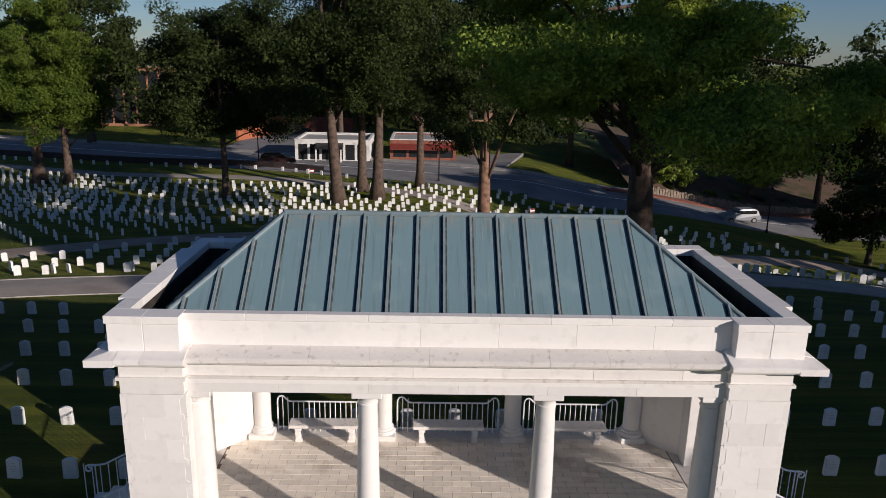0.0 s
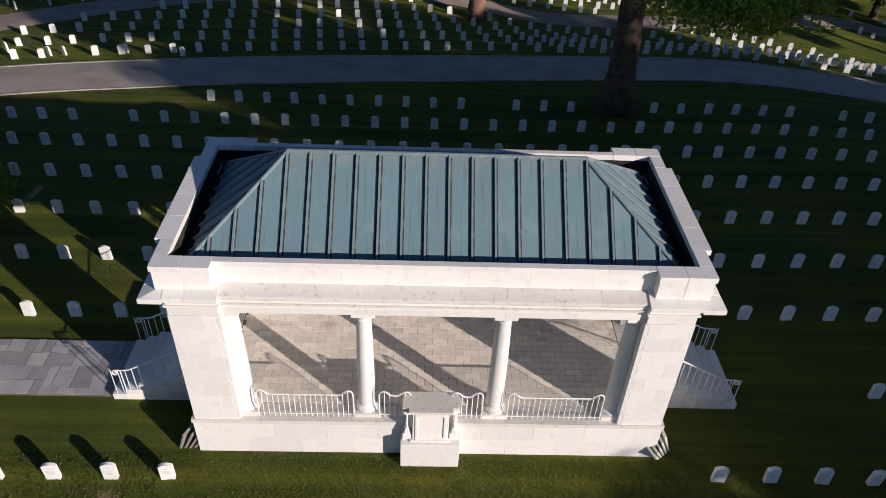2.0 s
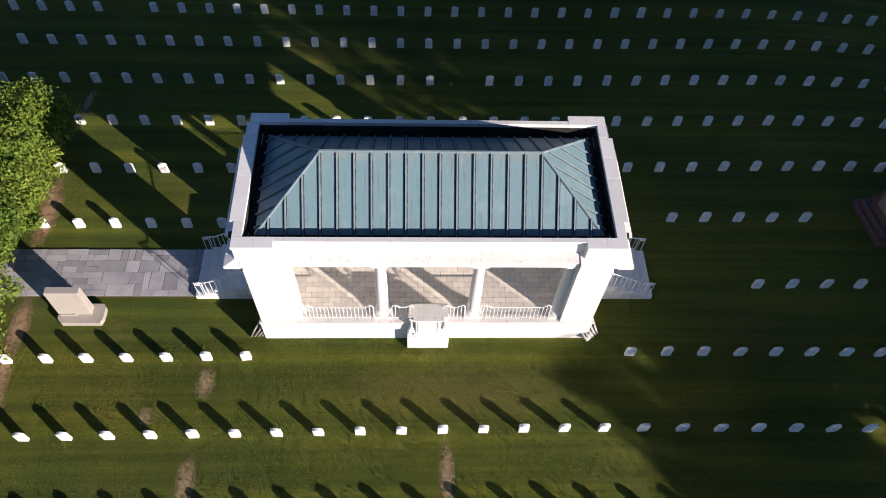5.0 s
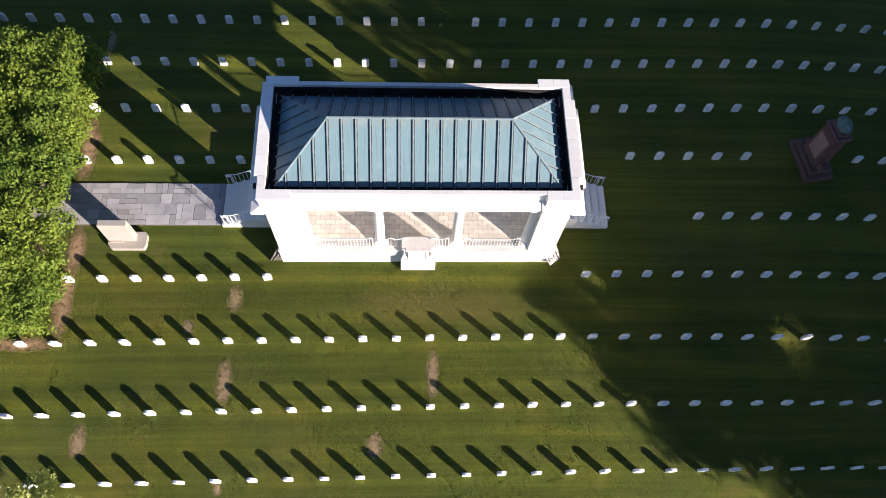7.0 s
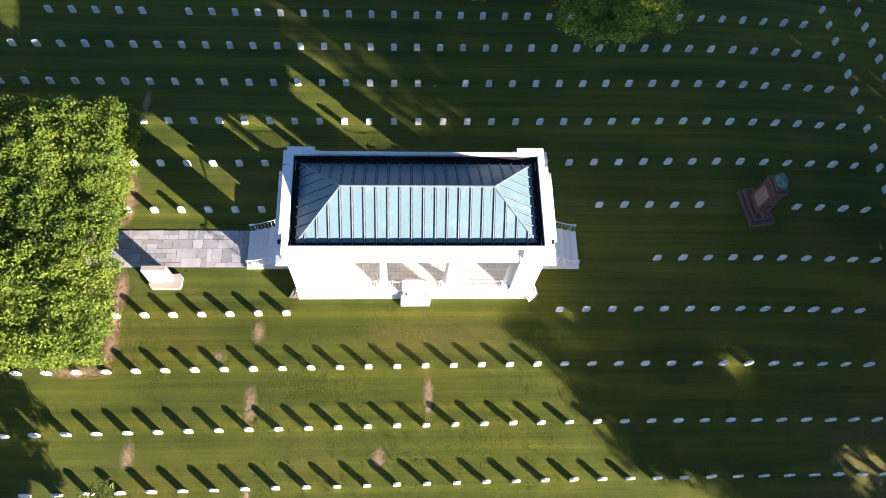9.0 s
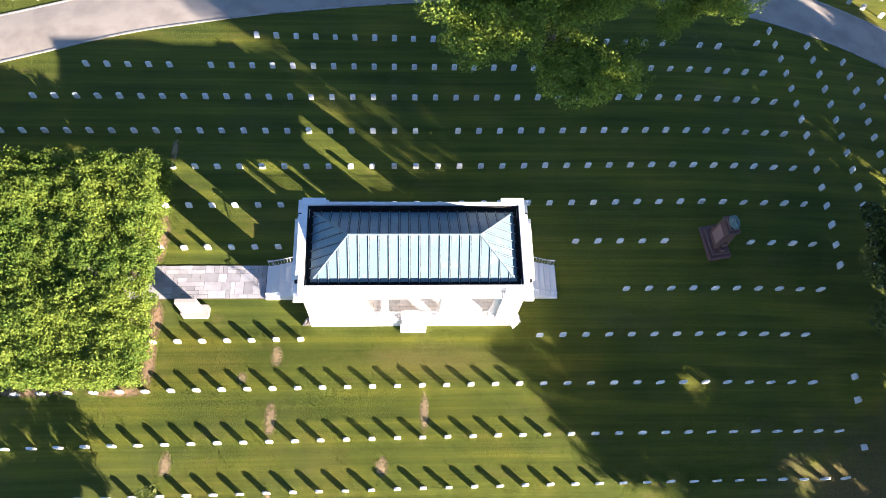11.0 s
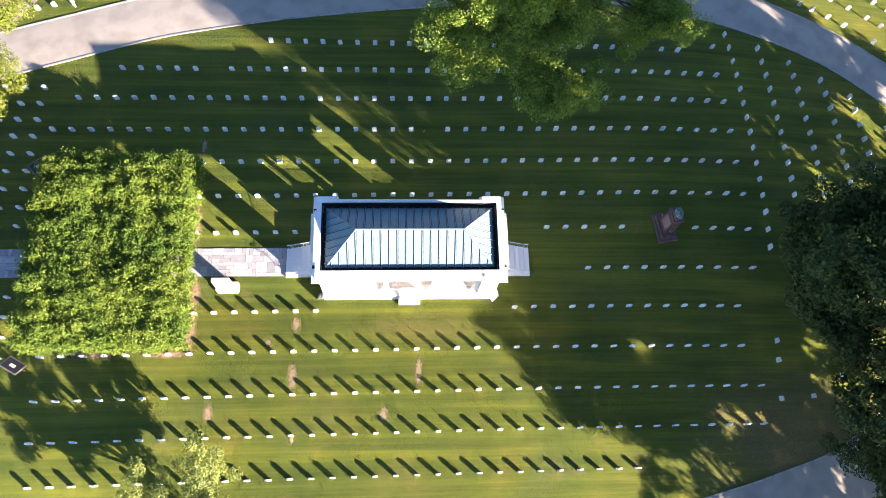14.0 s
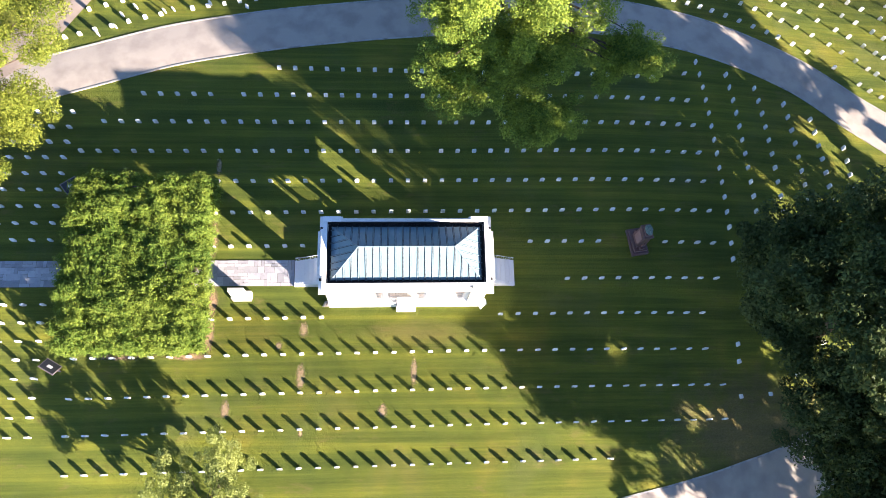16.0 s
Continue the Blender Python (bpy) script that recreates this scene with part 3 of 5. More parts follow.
def pier(su, sv):
    bm = bmesh.new()
    u0, u1 = sorted((su * 4.50, su * 5.42))
    v0, v1 = sorted((sv * 1.42, sv * 2.36))
    if sv < 0:
        block(bm, u0, u1, v0, v1, 1.17, 4.95)
    else:        # splayed inner corner at the back
        pts = [(su * 5.42, 1.42), (su * 5.22, 1.42), (su * 4.52, 2.12), (su * 4.52, 2.36), (su * 5.42, 2.36)]
        prism(bm, pts if su < 0 else pts[::-1], 1.17, 4.95)
    core = part("pier", bm, MARBLE, pav)
    z, n = 1.176, 8
    hgt = (4.47 - z) / n
    for k in range(n):
        a, b = z + k * hgt, z + (k + 1) * hgt
        cut = su * (4.78 if k % 2 else 5.14)
        for p, q in (sorted((su * 4.470, cut)), sorted((cut, su * 5.445))):
            outer = [abs(abs(e) - abs(cut)) > 0.01 for e in (p, q)]
            part("stone_block", chamfered(p + 0.0004, q - 0.0004, sv * 2.30, sv * 2.42, a + 0.0004, b - 0.0004, outer), MARBLE, core)
        for p, q in ((1.40, 1.80), (1.804, 2.398)):
            part("stone_block", box(su * 5.36, su * 5.495, sv * p, sv * (2.415 if q > 2 else q), a + 0.002, b - 0.002, bevel=0.004), MARBLE, core)
        if sv < 0:
            part("stone_block", box(su * 4.425, su * 4.55, sv * 1.40, sv * 2.415, a + 0.002, b - 0.002, bevel=0.004), MARBLE, core)
    return core


for su in (-1, 1):
    for sv in (-1, 1):
        pier(su, sv)
# short lengths of end wall between pier and doorway
for su in (-1, 1):
    for a, b in ((-1.41, -0.98), (0.98, 1.41)):
        part("end_wall", box(su * (4.70 if a < 0 else 5.20), su * 5.56, a, b, 1.17, 4.47, bevel=0.01), MARBLE, pav)
    part("door_entablature", box(su * 5.0, su * 5.60, -1.60, 1.60, 4.478, 5.05, bevel=0.01), MARBLE, pav)

# columns
def column(u, v):
    bm = bmesh.new()
    shaft = [(0.198 - 0.035 * (max(0.0, (k / 12 - 0.3) / 0.7)) ** 1.6, 1.475 + 2.70 * k / 12) for k in range(13)]
    prof = [(0.262, 1.30), (0.275, 1.325), (0.278, 1.36), (0.268, 1.39), (0.232, 1.405), (0.225, 1.43), (0.235, 1.445), (0.212, 1.46)] + shaft + [(0.178, 4.18), (0.178, 4.205), (0.164, 4.215), (0.166, 4.285), (0.205, 4.33), (0.225, 4.36)]
    lathe(bm, prof, 28, (u, v))
    c = part("column", bm, MARBLE, pav, smooth=True)
    mod = c.modifiers.new("edges", "EDGE_SPLIT")
    mod.split_angle = radians(40)
    part("column_base", box(u - 0.285, u + 0.285, v - 0.285, v + 0.285, 1.174, 1.302, bevel=0.008), WEATHERED if v < 0 else MARBLE, c)
    part("abacus", box(u - 0.255, u + 0.255, v - 0.255, v + 0.255, 4.358, 4.474, bevel=0.012), MARBLE, c)


for v in (-2.03, 2.20):
    for u in (-4.33, -1.51, 1.51, 4.33):
        column(u, v)

# entablature: architrave, fillet, frieze
def course(name, u, v, w, z0, z1, mat=MARBLE, lab=""):
    return part(name, ring(bmesh.new(), u, v, w, z0, z1), mat, pav, lab)


course("architrave", 5.42, 2.30, 0.56, 4.472, 4.64)
course("architrave_band", 5.43, 2.315, 0.5, 4.64, 4.72)
course("fillet", 5.46, 2.345, 0.5, 4.72, 4.765, WEATHERED)
course("frieze", 5.42, 2.30, 0.50, 4.765, 4.99)
course("bed_moulding", 5.52, 2.40, 0.50, 4.99, 5.055)
for su in (-1, 1):
    for sv in (-1, 1):
        bm = bmesh.new()
        for p, q, z0, z1 in ((0.0, 0.0, 4.476, 4.70), (0.012, 0.012, 4.70, 4.72), (0.045, 0.045, 4.72, 4.775), (0.0, 0.0, 4.775, 4.985), (0.09, 0.09, 4.985, 5.05)):
            block(bm, su * (4.45 - p), su * (5.475 + p), sv * 1.38, sv * (2.415 + q), z0, z1)
        part("corner_entablature", bm, MARBLE, pav)


face = part("entablature_backing", box(-4.43, 4.43, -2.296, -2.0, 4.475, 4.985), JOINT, pav, "mortar behind the architrave stones")
ashlar(face, -4.43, 4.43, -2.305, -1, 4.470, 4.636, 6, "u", depth=0.05)
ashlar(face, -4.43, 4.43, -2.305, -1, 4.768, 4.987, 6, "u", depth=0.05, shift=0.5)
# cornice: slabs with a moulded edge and sloping top, breaking forward over the piers
def cornice_slab(parent, a0, a1, edge, back, along, sign, mat):
    """edge: distance of the outer lip; back: where the sloping top meets the parapet."""
    prof = [(back, 5.045), (edge - 0.10, 5.045), (edge - 0.055, 5.075), (edge - 0.045, 5.10), (edge - 0.01, 5.105), (edge, 5.125), (edge, 5.185), (edge - 0.02, 5.20), (back, 5.325)]
    bm = bmesh.new()
    rows = []
    for a in (a0 + 0.0015, a1 - 0.0015):
        rows.append([bm.verts.new((a, sign * d, z) if along == "u" else (sign * d, a, z)) for d, z in prof])
    n = len(prof)
    for k in range(n):
        bm.faces.new((rows[0][k], rows[0][(k + 1) % n], rows[1][(k + 1) % n], rows[1][k]))
    bm.faces.new(rows[0])
    bm.faces.new(rows[1][::-1])
    part("cornice_stone", bm, mat, parent)


corn = part("cornice_core", ring(bmesh.new(), 5.45, 2.33, 0.45, 5.05, 5.19), JOINT, pav, "dark joint core behind the cornice stones")
for s in (-1, 1):
    cuts = [-4.32 + 8.64 * k / 9 for k in range(10)]
    for p, q in zip(cuts, cuts[1:]):
        cornice_slab(corn, p, q, 2.62, 2.20, "u", s, WEATHERED)
    for e in (-1, 1):
        cs = sorted((e * 4.32, e * 5.0)) , sorted((e * 5.0, e * 5.40))
        for p, q in cs:
            cornice_slab(corn, p, q, 2.74, 2.30, "u", s, MARBLE)
    cuts = [-1.66 + 3.32 * k / 4 for k in range(5)]
    for p, q in zip(cuts, cuts[1:]):
        cornice_slab(corn, p, q, 5.98, 5.40, "v", s, WEATHERED)
    for e in (-1, 1):
        a, b = sorted((e * 1.66, e * 2.30))
        cornice_slab(corn, a, b, 5.86, 5.25, "v", s, MARBLE)
# mitred outer corners
for su in (-1, 1):
    for sv in (-1, 1):
        bm = bmesh.new()
        pts = [(su * 5.40, sv * 2.30), (su * 5.86, sv * 2.30), (su * 5.86, sv * 2.74), (su * 5.40, sv * 2.74)]
        lo = [bm.verts.new((x, y, 5.07)) for x, y in pts]
        mid = [bm.verts.new((x, y, 5.186)) for x, y in pts]
        top = bm.verts.new((su * 5.30, sv * 2.32, 5.30))
        for k in range(4):
            bm.faces.new((lo[k], lo[(k + 1) % 4], mid[(k + 1) % 4], mid[k]))
            bm.faces.new((mid[k], mid[(k + 1) % 4], top))
        bm.faces.new(lo)
        part("cornice_stone", bm, MARBLE, corn)

# parapet: ashlar wall, corner blocks, coping
par = part("parapet", ring(bmesh.new(), 5.38, 2.24, 0.07, 5.20, 5.72), MARBLE, pav)
for s in (-1, 1):
    ashlar(par, -4.43, 4.43, s * 2.285, s, 5.20, 5.715, 7, "u", depth=0.06, gap=0.0008)
    ashlar(par, -1.60, 1.60, s * 5.69, s, 5.20, 5.715, 4, "v", depth=0.32)
for su in (-1, 1):
    for sv in (-1, 1):
        for p, q in ((4.43, 4.99), (4.995, 5.56)):
            part("stone_block", box(su * p, su * q, sv * 2.15, sv * 2.50, 5.20, 5.715, bevel=0.006), MARBLE, par)
        part("stone_block", box(su * 5.315, su * 5.562, sv * 1.603, sv * 2.147, 5.20, 5.715, bevel=0.006), MARBLE, par)
for s in (-1, 1):
    cuts = [-4.41 + 8.82 * k / 9 for k in range(10)]
    for p, q in zip(cuts, cuts[1:]):
        part("coping_stone", box(p + 0.0008, q - 0.0008, s * 2.15, s * 2.31, 5.718, 5.84, bevel=0.005), WEATHERED if s > 0 else MARBLE, par)
    cuts = [-1.62 + 3.24 * k / 4 for k in range(5)]
    for p, q in zip(cuts, cuts[1:]):
        part("coping_stone", box(s * 5.30, s * 5.715, p + 0.0008, q - 0.0008, 5.718, 5.84, bevel=0.005), MARBLE, par)
    for e in (-1, 1):
        for p, q in ((4.41, 4.98), (4.984, 5.585)):
            part("coping_stone", box(e * p, e * q, s * 2.15, s * 2.525, 5.718, 5.845, bevel=0.006), MARBLE, par)
        part("coping_stone", box(e * 5.30, e * 5.585, s * 1.623, s * 2.147, 5.718, 5.843, bevel=0.006), MARBLE, par)
part("gutter_lining", ring(bmesh.new(), 5.299, 2.149, 0.02, 5.30, 5.70), GUTTER, pav, "black tarred lining inside the parapet")
part("gutter", box(-5.27, 5.27, -2.12, 2.12, 5.22, 5.32), GUTTER, pav, "black tarred gutter between roof and parapet")
part("porch_ceiling", box(-4.9, 4.9, -1.80, 1.80, 4.62, 4.74), MARBLE, pav)
# leader boxes let into the ends of the parapet
for su in (-1, 1):
    for sv in (-1, 1):
        part("scupper", box(su * 5.58, su * 5.80, sv * 1.70, sv * 1.88, 5.34, 5.46, bevel=0.01), GUTTER, pav, "dark metal scupper box")

# hipped roof of seamed sheets
EU, EV, EZ, RU, RZ = 5.02, 1.86, 5.50, 3.16, 6.97
roof = part("roof_deck", prism(bmesh.new(), [(-4.9, -1.75), (4.9, -1.75), (4.9, 1.75), (-4.9, 1.75)], 5.32, 5.47), GUTTER, pav, "dark deck under the roof sheets")


def sheet_piece(pts, nrm, name, mat, thick=0.018):
    bm = bmesh.new()
    lo = [bm.verts.new(p) for p in pts]
    hi = [bm.verts.new(Vector(p) + nrm * thick) for p in pts]
    n = len(lo)
    for k in range(n):
        bm.faces.new((lo[k], lo[(k + 1) % n], hi[(k + 1) % n], hi[k]))
    bm.faces.new(lo[::-1])
    bm.faces.new(hi)
    return part(name, bm, mat, roof)


def slope_side(make, half, ridge_half, nrm, pitch):
    """Panels of one slope. make(a, s): the place at a along the eave, s of the way up."""
    up = lambda a: 1.0 if abs(a) <= ridge_half else max(0.0, (half - abs(a)) / (half - ridge_half))
    m = int(half / pitch - 0.5)
    seams = [(k + 0.5) * pitch for k in range(-m - 1, m + 1)]
    cuts = [-half] + seams + [half]
    for a, b in zip(cuts, cuts[1:]):
        a, b = a + 0.004, b - 0.004
        pts = [make(a, 0), make(b, 0)]
        sa, sb = up(a), up(b)
        if sb > 0.01:
            pts.append(make(b, sb))
        mid = [c for c in (ridge_half, -ridge_half) if a < c < b]
        for c in mid:
            pts.append(make(c, 1.0))
        if sa > 0.01:
            pts.append(make(a, sa))
        sheet_piece(pts, nrm, "roof_panel", ROOF)
    for a in seams:
        s = up(a)
        if s < 0.06:
            continue
        p, q = Vector(make(a, -0.02)), Vector(make(a, s))
        side = (Vector(make(a + 0.1, 0)) - Vector(make(a, 0))).normalized()

        def bar(w, w1, h0, h, name, mat):
            bm = bmesh.new()
            lo = [bm.verts.new(x + side * d + nrm * e) for x in (p, q) for d, e in ((-w, h0), (w, h0), (w1, h), (-w1, h))]
            for f in ((0, 1, 2, 3), (7, 6, 5, 4), (0, 4, 5, 1), (1, 5, 6, 2), (2, 6, 7, 3), (3, 7, 4, 0)):
                bm.faces.new([lo[i] for i in f])
            return part(name, bm, mat, roof)

        bar(0.026, 0.018, 0.0, 0.075, "standing_seam", SEAM)
        bar(0.060, 0.055, 0.010, 0.023, "seam_sealant", SEALANT)


rise = RZ - EZ
for s in (-1, 1):
    nrm = Vector((0, s * rise, EV)).normalized()
    slope_side(lambda a, t, s=s: (a, s * EV * (1 - t), EZ + rise * t), EU, RU, nrm, 0.4885)
    nrm = Vector((s * rise, 0, EU - RU)).normalized()
    slope_side(lambda a, t, s=s: (s * (EU - (EU - RU) * t), a, EZ + rise * t), EV, 0.0, nrm, 0.465)
part("ridge_cap", tube(bmesh.new(), [(-RU - 0.03, 0, RZ + 0.03), (RU + 0.03, 0, RZ + 0.03)], 0.055, 8), SEAM, roof)
for su in (-1, 1):
    for sv in (-1, 1):
        part("hip_cap", tube(bmesh.new(), [(su * EU, sv * EV, EZ + 0.03), (su * RU, 0, RZ + 0.04)], 0.042, 8), SEAM, roof)

# paved floor, running bond with a border course
floor_bed = part("pavilion_floor", box(-5.05, 5.05, -1.95, 2.3, 1.08, 1.168), MORTAR, pav, "mortar bed under the marble pavers")
PW, PD = 0.40, 0.20
paver = bpy.data.meshes.new("paver")
bm = box(-PW / 2 + 0.0035, PW / 2 - 0.0035, -PD / 2 + 0.0035, PD / 2 - 0.0035, -0.03, 0.0, bevel=0.003)
bm.to_mesh(paver)
bm.free()
rng = random.Random(5)
back = bmesh.new()
laid = 0
for r in range(20):
    v = -1.79 + PD * r
    for c in range(26):
        u = -4.95 + PW * c + (PW / 2 if r % 2 else 0.0)
        if u - PW / 2 > 5.0:
            continue
        cut = min(u + PW / 2, 5.0) - max(u - PW / 2, -5.0)
        mid = (min(u + PW / 2, 5.0) + max(u - PW / 2, -5.0)) / 2
        if cut < 0.05:
            continue
        at = Matrix.Translation((mid, v, FLOOR_Z + rng.uniform(-0.003, 0.002))) @ Matrix.Diagonal((cut / PW, 1, 1, 1))
        if laid < 300:
            laid += 1
            ob = link("paver", paver, PAVER, floor_bed)
            ob.matrix_basis = at
        else:
            new_bm = box(mid - cut / 2 + 0.0035, mid + cut / 2 - 0.0035, v - PD / 2 + 0.0035, v + PD / 2 - 0.0035, FLOOR_Z - 0.03, FLOOR_Z + rng.uniform(-0.003, 0.002), bevel=0.003)
            me = bpy.data.meshes.new("row")
            new_bm.to_mesh(me)
            new_bm.free()
            back.from_mesh(me)
            bpy.data.meshes.remove(me)
tagged(part("paving", back, PAVER_BACK, floor_bed), kind="stuff")


# wrought-iron railings
def guard(parent_name, label, u0, u1, v):
    """A low guard between column bases, swept up at both ends."""
    th = thing(parent_name, label, "railing", (XC, YC, FLOOR_Z - 0.005), group="guard railings between the columns")
    h = 0.76
    hump = [(0.0, 0.0), (0.0, 0.74), (0.012, 0.83), (0.05, 0.885), (0.105, 0.90), (0.16, 0.88), (0.21, 0.82), (0.26, 0.775), (0.32, h)]
    left = [(u0 + a, v, z) for a, z in hump]
    right = [(u1 - a, v, z) for a, z in hump[::-1]]
    part("top_rail", tube(bmesh.new(), left + right, 0.02, 6), IRON, th)
    part("bottom_rail", tube(bmesh.new(), [(u0, v, 0.09), (u1, v, 0.09)], 0.013, 6), IRON, th)
    n = max(3, int(round((u1 - u0) / 0.125)))
    for k in range(n + 1):
        x = u0 + (u1 - u0) * k / n
        if k in (0, n):
            continue
        e = min(x - u0, u1 - x)
        z = h if e > 0.3 else 0.86
        part("baluster", tube(bmesh.new(), [(x, v, 0.0), (x, v, z)], 0.0127, 5), IRON, th)
    return th


for v in (-2.29, 2.40):
    lab = "white wrought-iron guard railing with swept ends between marble columns"
    guard("guard_railing", lab, -4.02, -1.80, v)
    if v < 0:
        guard("guard_railing", lab, -1.20, -0.48, v)
        guard("guard_railing", lab, 0.48, 1.20, v)
    else:
        guard("guard_railing", lab, -1.20, 1.20, v)
    guard("guard_railing", lab, 1.80, 4.02, v)


# end stairs with handrails
def stairs(su):
    st = thing("stone_stairs", "white marble side stairs with brick-coursed flank", "stairs", (XC, YC, 0), group="side stairs of the pavilion")
    n, tread, riser = 7, 0.36, FLOOR_Z / 7
    for k in range(n):
        a = 5.60 + tread * (n - 1 - k)
        z = riser * (k + 1)
        part("step", box(su * a, su * (a + tread + 0.03), -0.88, 1.09, z - riser + 0.004, z, bevel=0.012), MARBLE, st)
        if k:
            part("flank_stone", box(su * (a + 0.01), su * (a + tread - 0.004), -0.875, 1.075, -0.2, z - riser, bevel=0.006), PAVER, st)
    part("step_foot", box(su * 5.60, su * (5.60 + n * tread + 0.02), -0.878, 1.085, -0.35, 0.02), PAVER, st)
    for v in (-0.84, 1.05):
        hr = thing("stair_railing", "white wrought-iron stair handrail ending in a scroll", "railing", (XC, YC, 0), group="stair handrails")
        run = n * tread
        pts = [(su * 5.52, v, FLOOR_Z + 0.86), (su * 5.75, v, FLOOR_Z + 0.84)]
        for k in range(1, 9):
            s = k / 8
            pts.append((su * (5.75 + (run - 0.72) * s), v, FLOOR_Z + 0.84 - (FLOOR_Z - 0.22) * s))
        x0, z0 = 5.75 + run - 0.72, 1.06
        pts += [(su * (x0 + 0.20), v, z0 - 0.03), (su * (x0 + 0.36), v, z0 - 0.03)]
        for k in range(1, 10):
            a = math.pi / 2 - k * 0.72
            r = 0.09 - 0.006 * k
            pts.append((su * (x0 + 0.36 + r * math.cos(a)), v, z0 - 0.12 + r * math.sin(a)))
        part("handrail", tube(bmesh.new(), pts, 0.021, 6), IRON, hr)
        for k2 in range(2 * n - 1):
            k = k2 // 2
            a = 5.60 + tread * (n - 1 - k) + tread * (0.72 if k2 % 2 == 0 else 0.22)
            zt = FLOOR_Z + 0.84 - (FLOOR_Z - 0.22) * max(0.0, min(1.0, (a - 5.75) / (run - 0.72)))
            part("baluster", tube(bmesh.new(), [(su * a, v, riser * (k + 1) - 0.003), (su * a, v, zt)], 0.0115, 5), IRON, hr)
        part("newel", tube(bmesh.new(), [(su * (x0 + 0.22), v, 0.10), (su * (x0 + 0.22), v, z0 - 0.03)], 0.016, 6), IRON, hr)


stairs(-1)
stairs(1)

# speaker's pedestal on the front
ped = thing("speaker_pedestal", "white marble speaker's pedestal with panelled front and corner consoles", "pedestal", (XC, YC, 0))
part("footing", box(-0.70, 0.70, -2.81, -2.50, -0.4, 0.80, bevel=0.012), MARBLE, ped)
part("die", box(-0.42, 0.42, -2.68, -2.12, 0.80, 1.80, bevel=0.008), MARBLE, ped)
bm = bmesh.new()
for x0, x1, z0, z1 in ((-0.36, 0.36, 0.86, 0.92), (-0.36, 0.36, 1.68, 1.74), (-0.36, -0.30, 0.92, 1.68), (0.30, 0.36, 0.92, 1.68)):
    block(bm, x0, x1, -2.705, -2.675, z0, z1, 0.006)
part("front_panel_frame", bm, MARBLE, ped)
part("base_moulding", box(-0.47, 0.47, -2.73, -2.50, 0.80, 0.86, bevel=0.012), MARBLE, ped)
part("cap_moulding", box(-0.48, 0.48, -2.74, -2.10, 1.80, 1.88, bevel=0.02), MARBLE, ped)
part("cap", prism(bmesh.new(), [(-0.64, -2.66), (-0.50, -2.66), (-0.50, -2.79), (0.50, -2.79), (0.50, -2.66), (0.64, -2.66), (0.64, -2.18), (-0.64, -2.18)], 1.88, 1.965), WEATHERED, ped, "grey weathered marble cap slab")
for su in (-1, 1):
    bm = bmesh.new()
    for u0, u1, z0, z1 in ((0.44, 0.66, 0.80, 1.02), (0.48, 0.62, 1.02, 1.10), (0.50, 0.60, 1.10, 1.22), (0.525, 0.575, 1.22, 1.70), (0.50, 0.62, 1.70, 1.78), (0.46, 0.66, 1.78, 1.88)):
        block(bm, su * u0, su * u1, -2.66, -2.46, z0, z1, 0.015)
    part("console", bm, MARBLE, ped)
    part("side_wall", box(su * 0.43, su * 0.62, -2.48, -2.12, 0.80, 1.79, bevel=0.008), MARBLE, ped)


# benches inside
def bench(u, v):
    b = thing("stone_bench", "white marble slab bench on shaped legs along the back railing", "bench", (XC + u, YC + v, FLOOR_Z), group="benches in the pavilion")
    part("seat", box(-0.82, 0.82, -0.20, 0.20, 0.36, 0.44, bevel=0.018), WEATHERED, b)
    for s in (-1, 1):
        bm = bmesh.new()
        for x, w, z0, z1 in ((0, 0.085, 0.0, 0.06), (0.01, 0.065, 0.06, 0.16), (0.02, 0.06, 0.16, 0.26), (0.01, 0.075, 0.26, 0.32), (0, 0.09, 0.32, 0.365)):
            block(bm, s * 0.60 + s * x - w, s * 0.60 + s * x + w, -0.15, 0.15, z0, z1, 0.012)
        part("leg", bm, MARBLE, b)


for u in (-2.85, 0.0, 2.85):
    bench(u, 2.0)


# loose stone slabs heaped at the plinth corners
def heap(x, y, turn, n, mat):
    e = thing("stone_pile", "stack of loose weathered stone slabs leaning at the plinth corner", "stones", (x, y, 0), turn, group="slabs by the plinth")
    for k in range(n):
        ob = part("stone_slab", box(-0.20, 0.20, -0.028, 0.028, 0.0, 0.66 - 0.05 * k, bevel=0.008), mat, e)
        ob.matrix_basis = pose(0.03 * k, -0.10 * k, -0.01, 20 + 5 * k, 4 * k, 6 * k - 8)


heap(-5.56, 9.93, 75, 5, GRANITE)
heap(6.38, 10.03, -75, 5, WEATHERED)


# ---- grave markers ----
def headstone_bm():
    """Upright slab with a gently arched top; its face looks south."""
    bm = bmesh.new()
    w, d, h, rise_ = 0.160, 0.052, 0.475, 0.055
    out = [(-w, -0.25), (w, -0.25), (w, h)]
    for k in range(1, 6):
        a = k / 6
        out.append((w - 2 * w * a, h + rise_ * math.sin(math.pi * a) ** 0.8))
    out.append((-w, h))
    front = [bm.verts.new((x, -d, z)) for x, z in out]
    back = [bm.verts.new((x, d, z)) for x, z in out]
    n = len(out)
    for k in range(n):
        bm.faces.new((front[k], front[(k + 1) % n], back[(k + 1) % n], back[k]))
    bm.faces.new(front[::-1])
    bm.faces.new(back)
    bmesh.ops.bevel(bm, geom=[e for e in bm.edges if all(v.co.z > -0.2 for v in e.verts) and abs(e.verts[0].co.y - e.verts[1].co.y) < 0.01], offset=0.007, segments=1, affect="EDGES")
    return bm


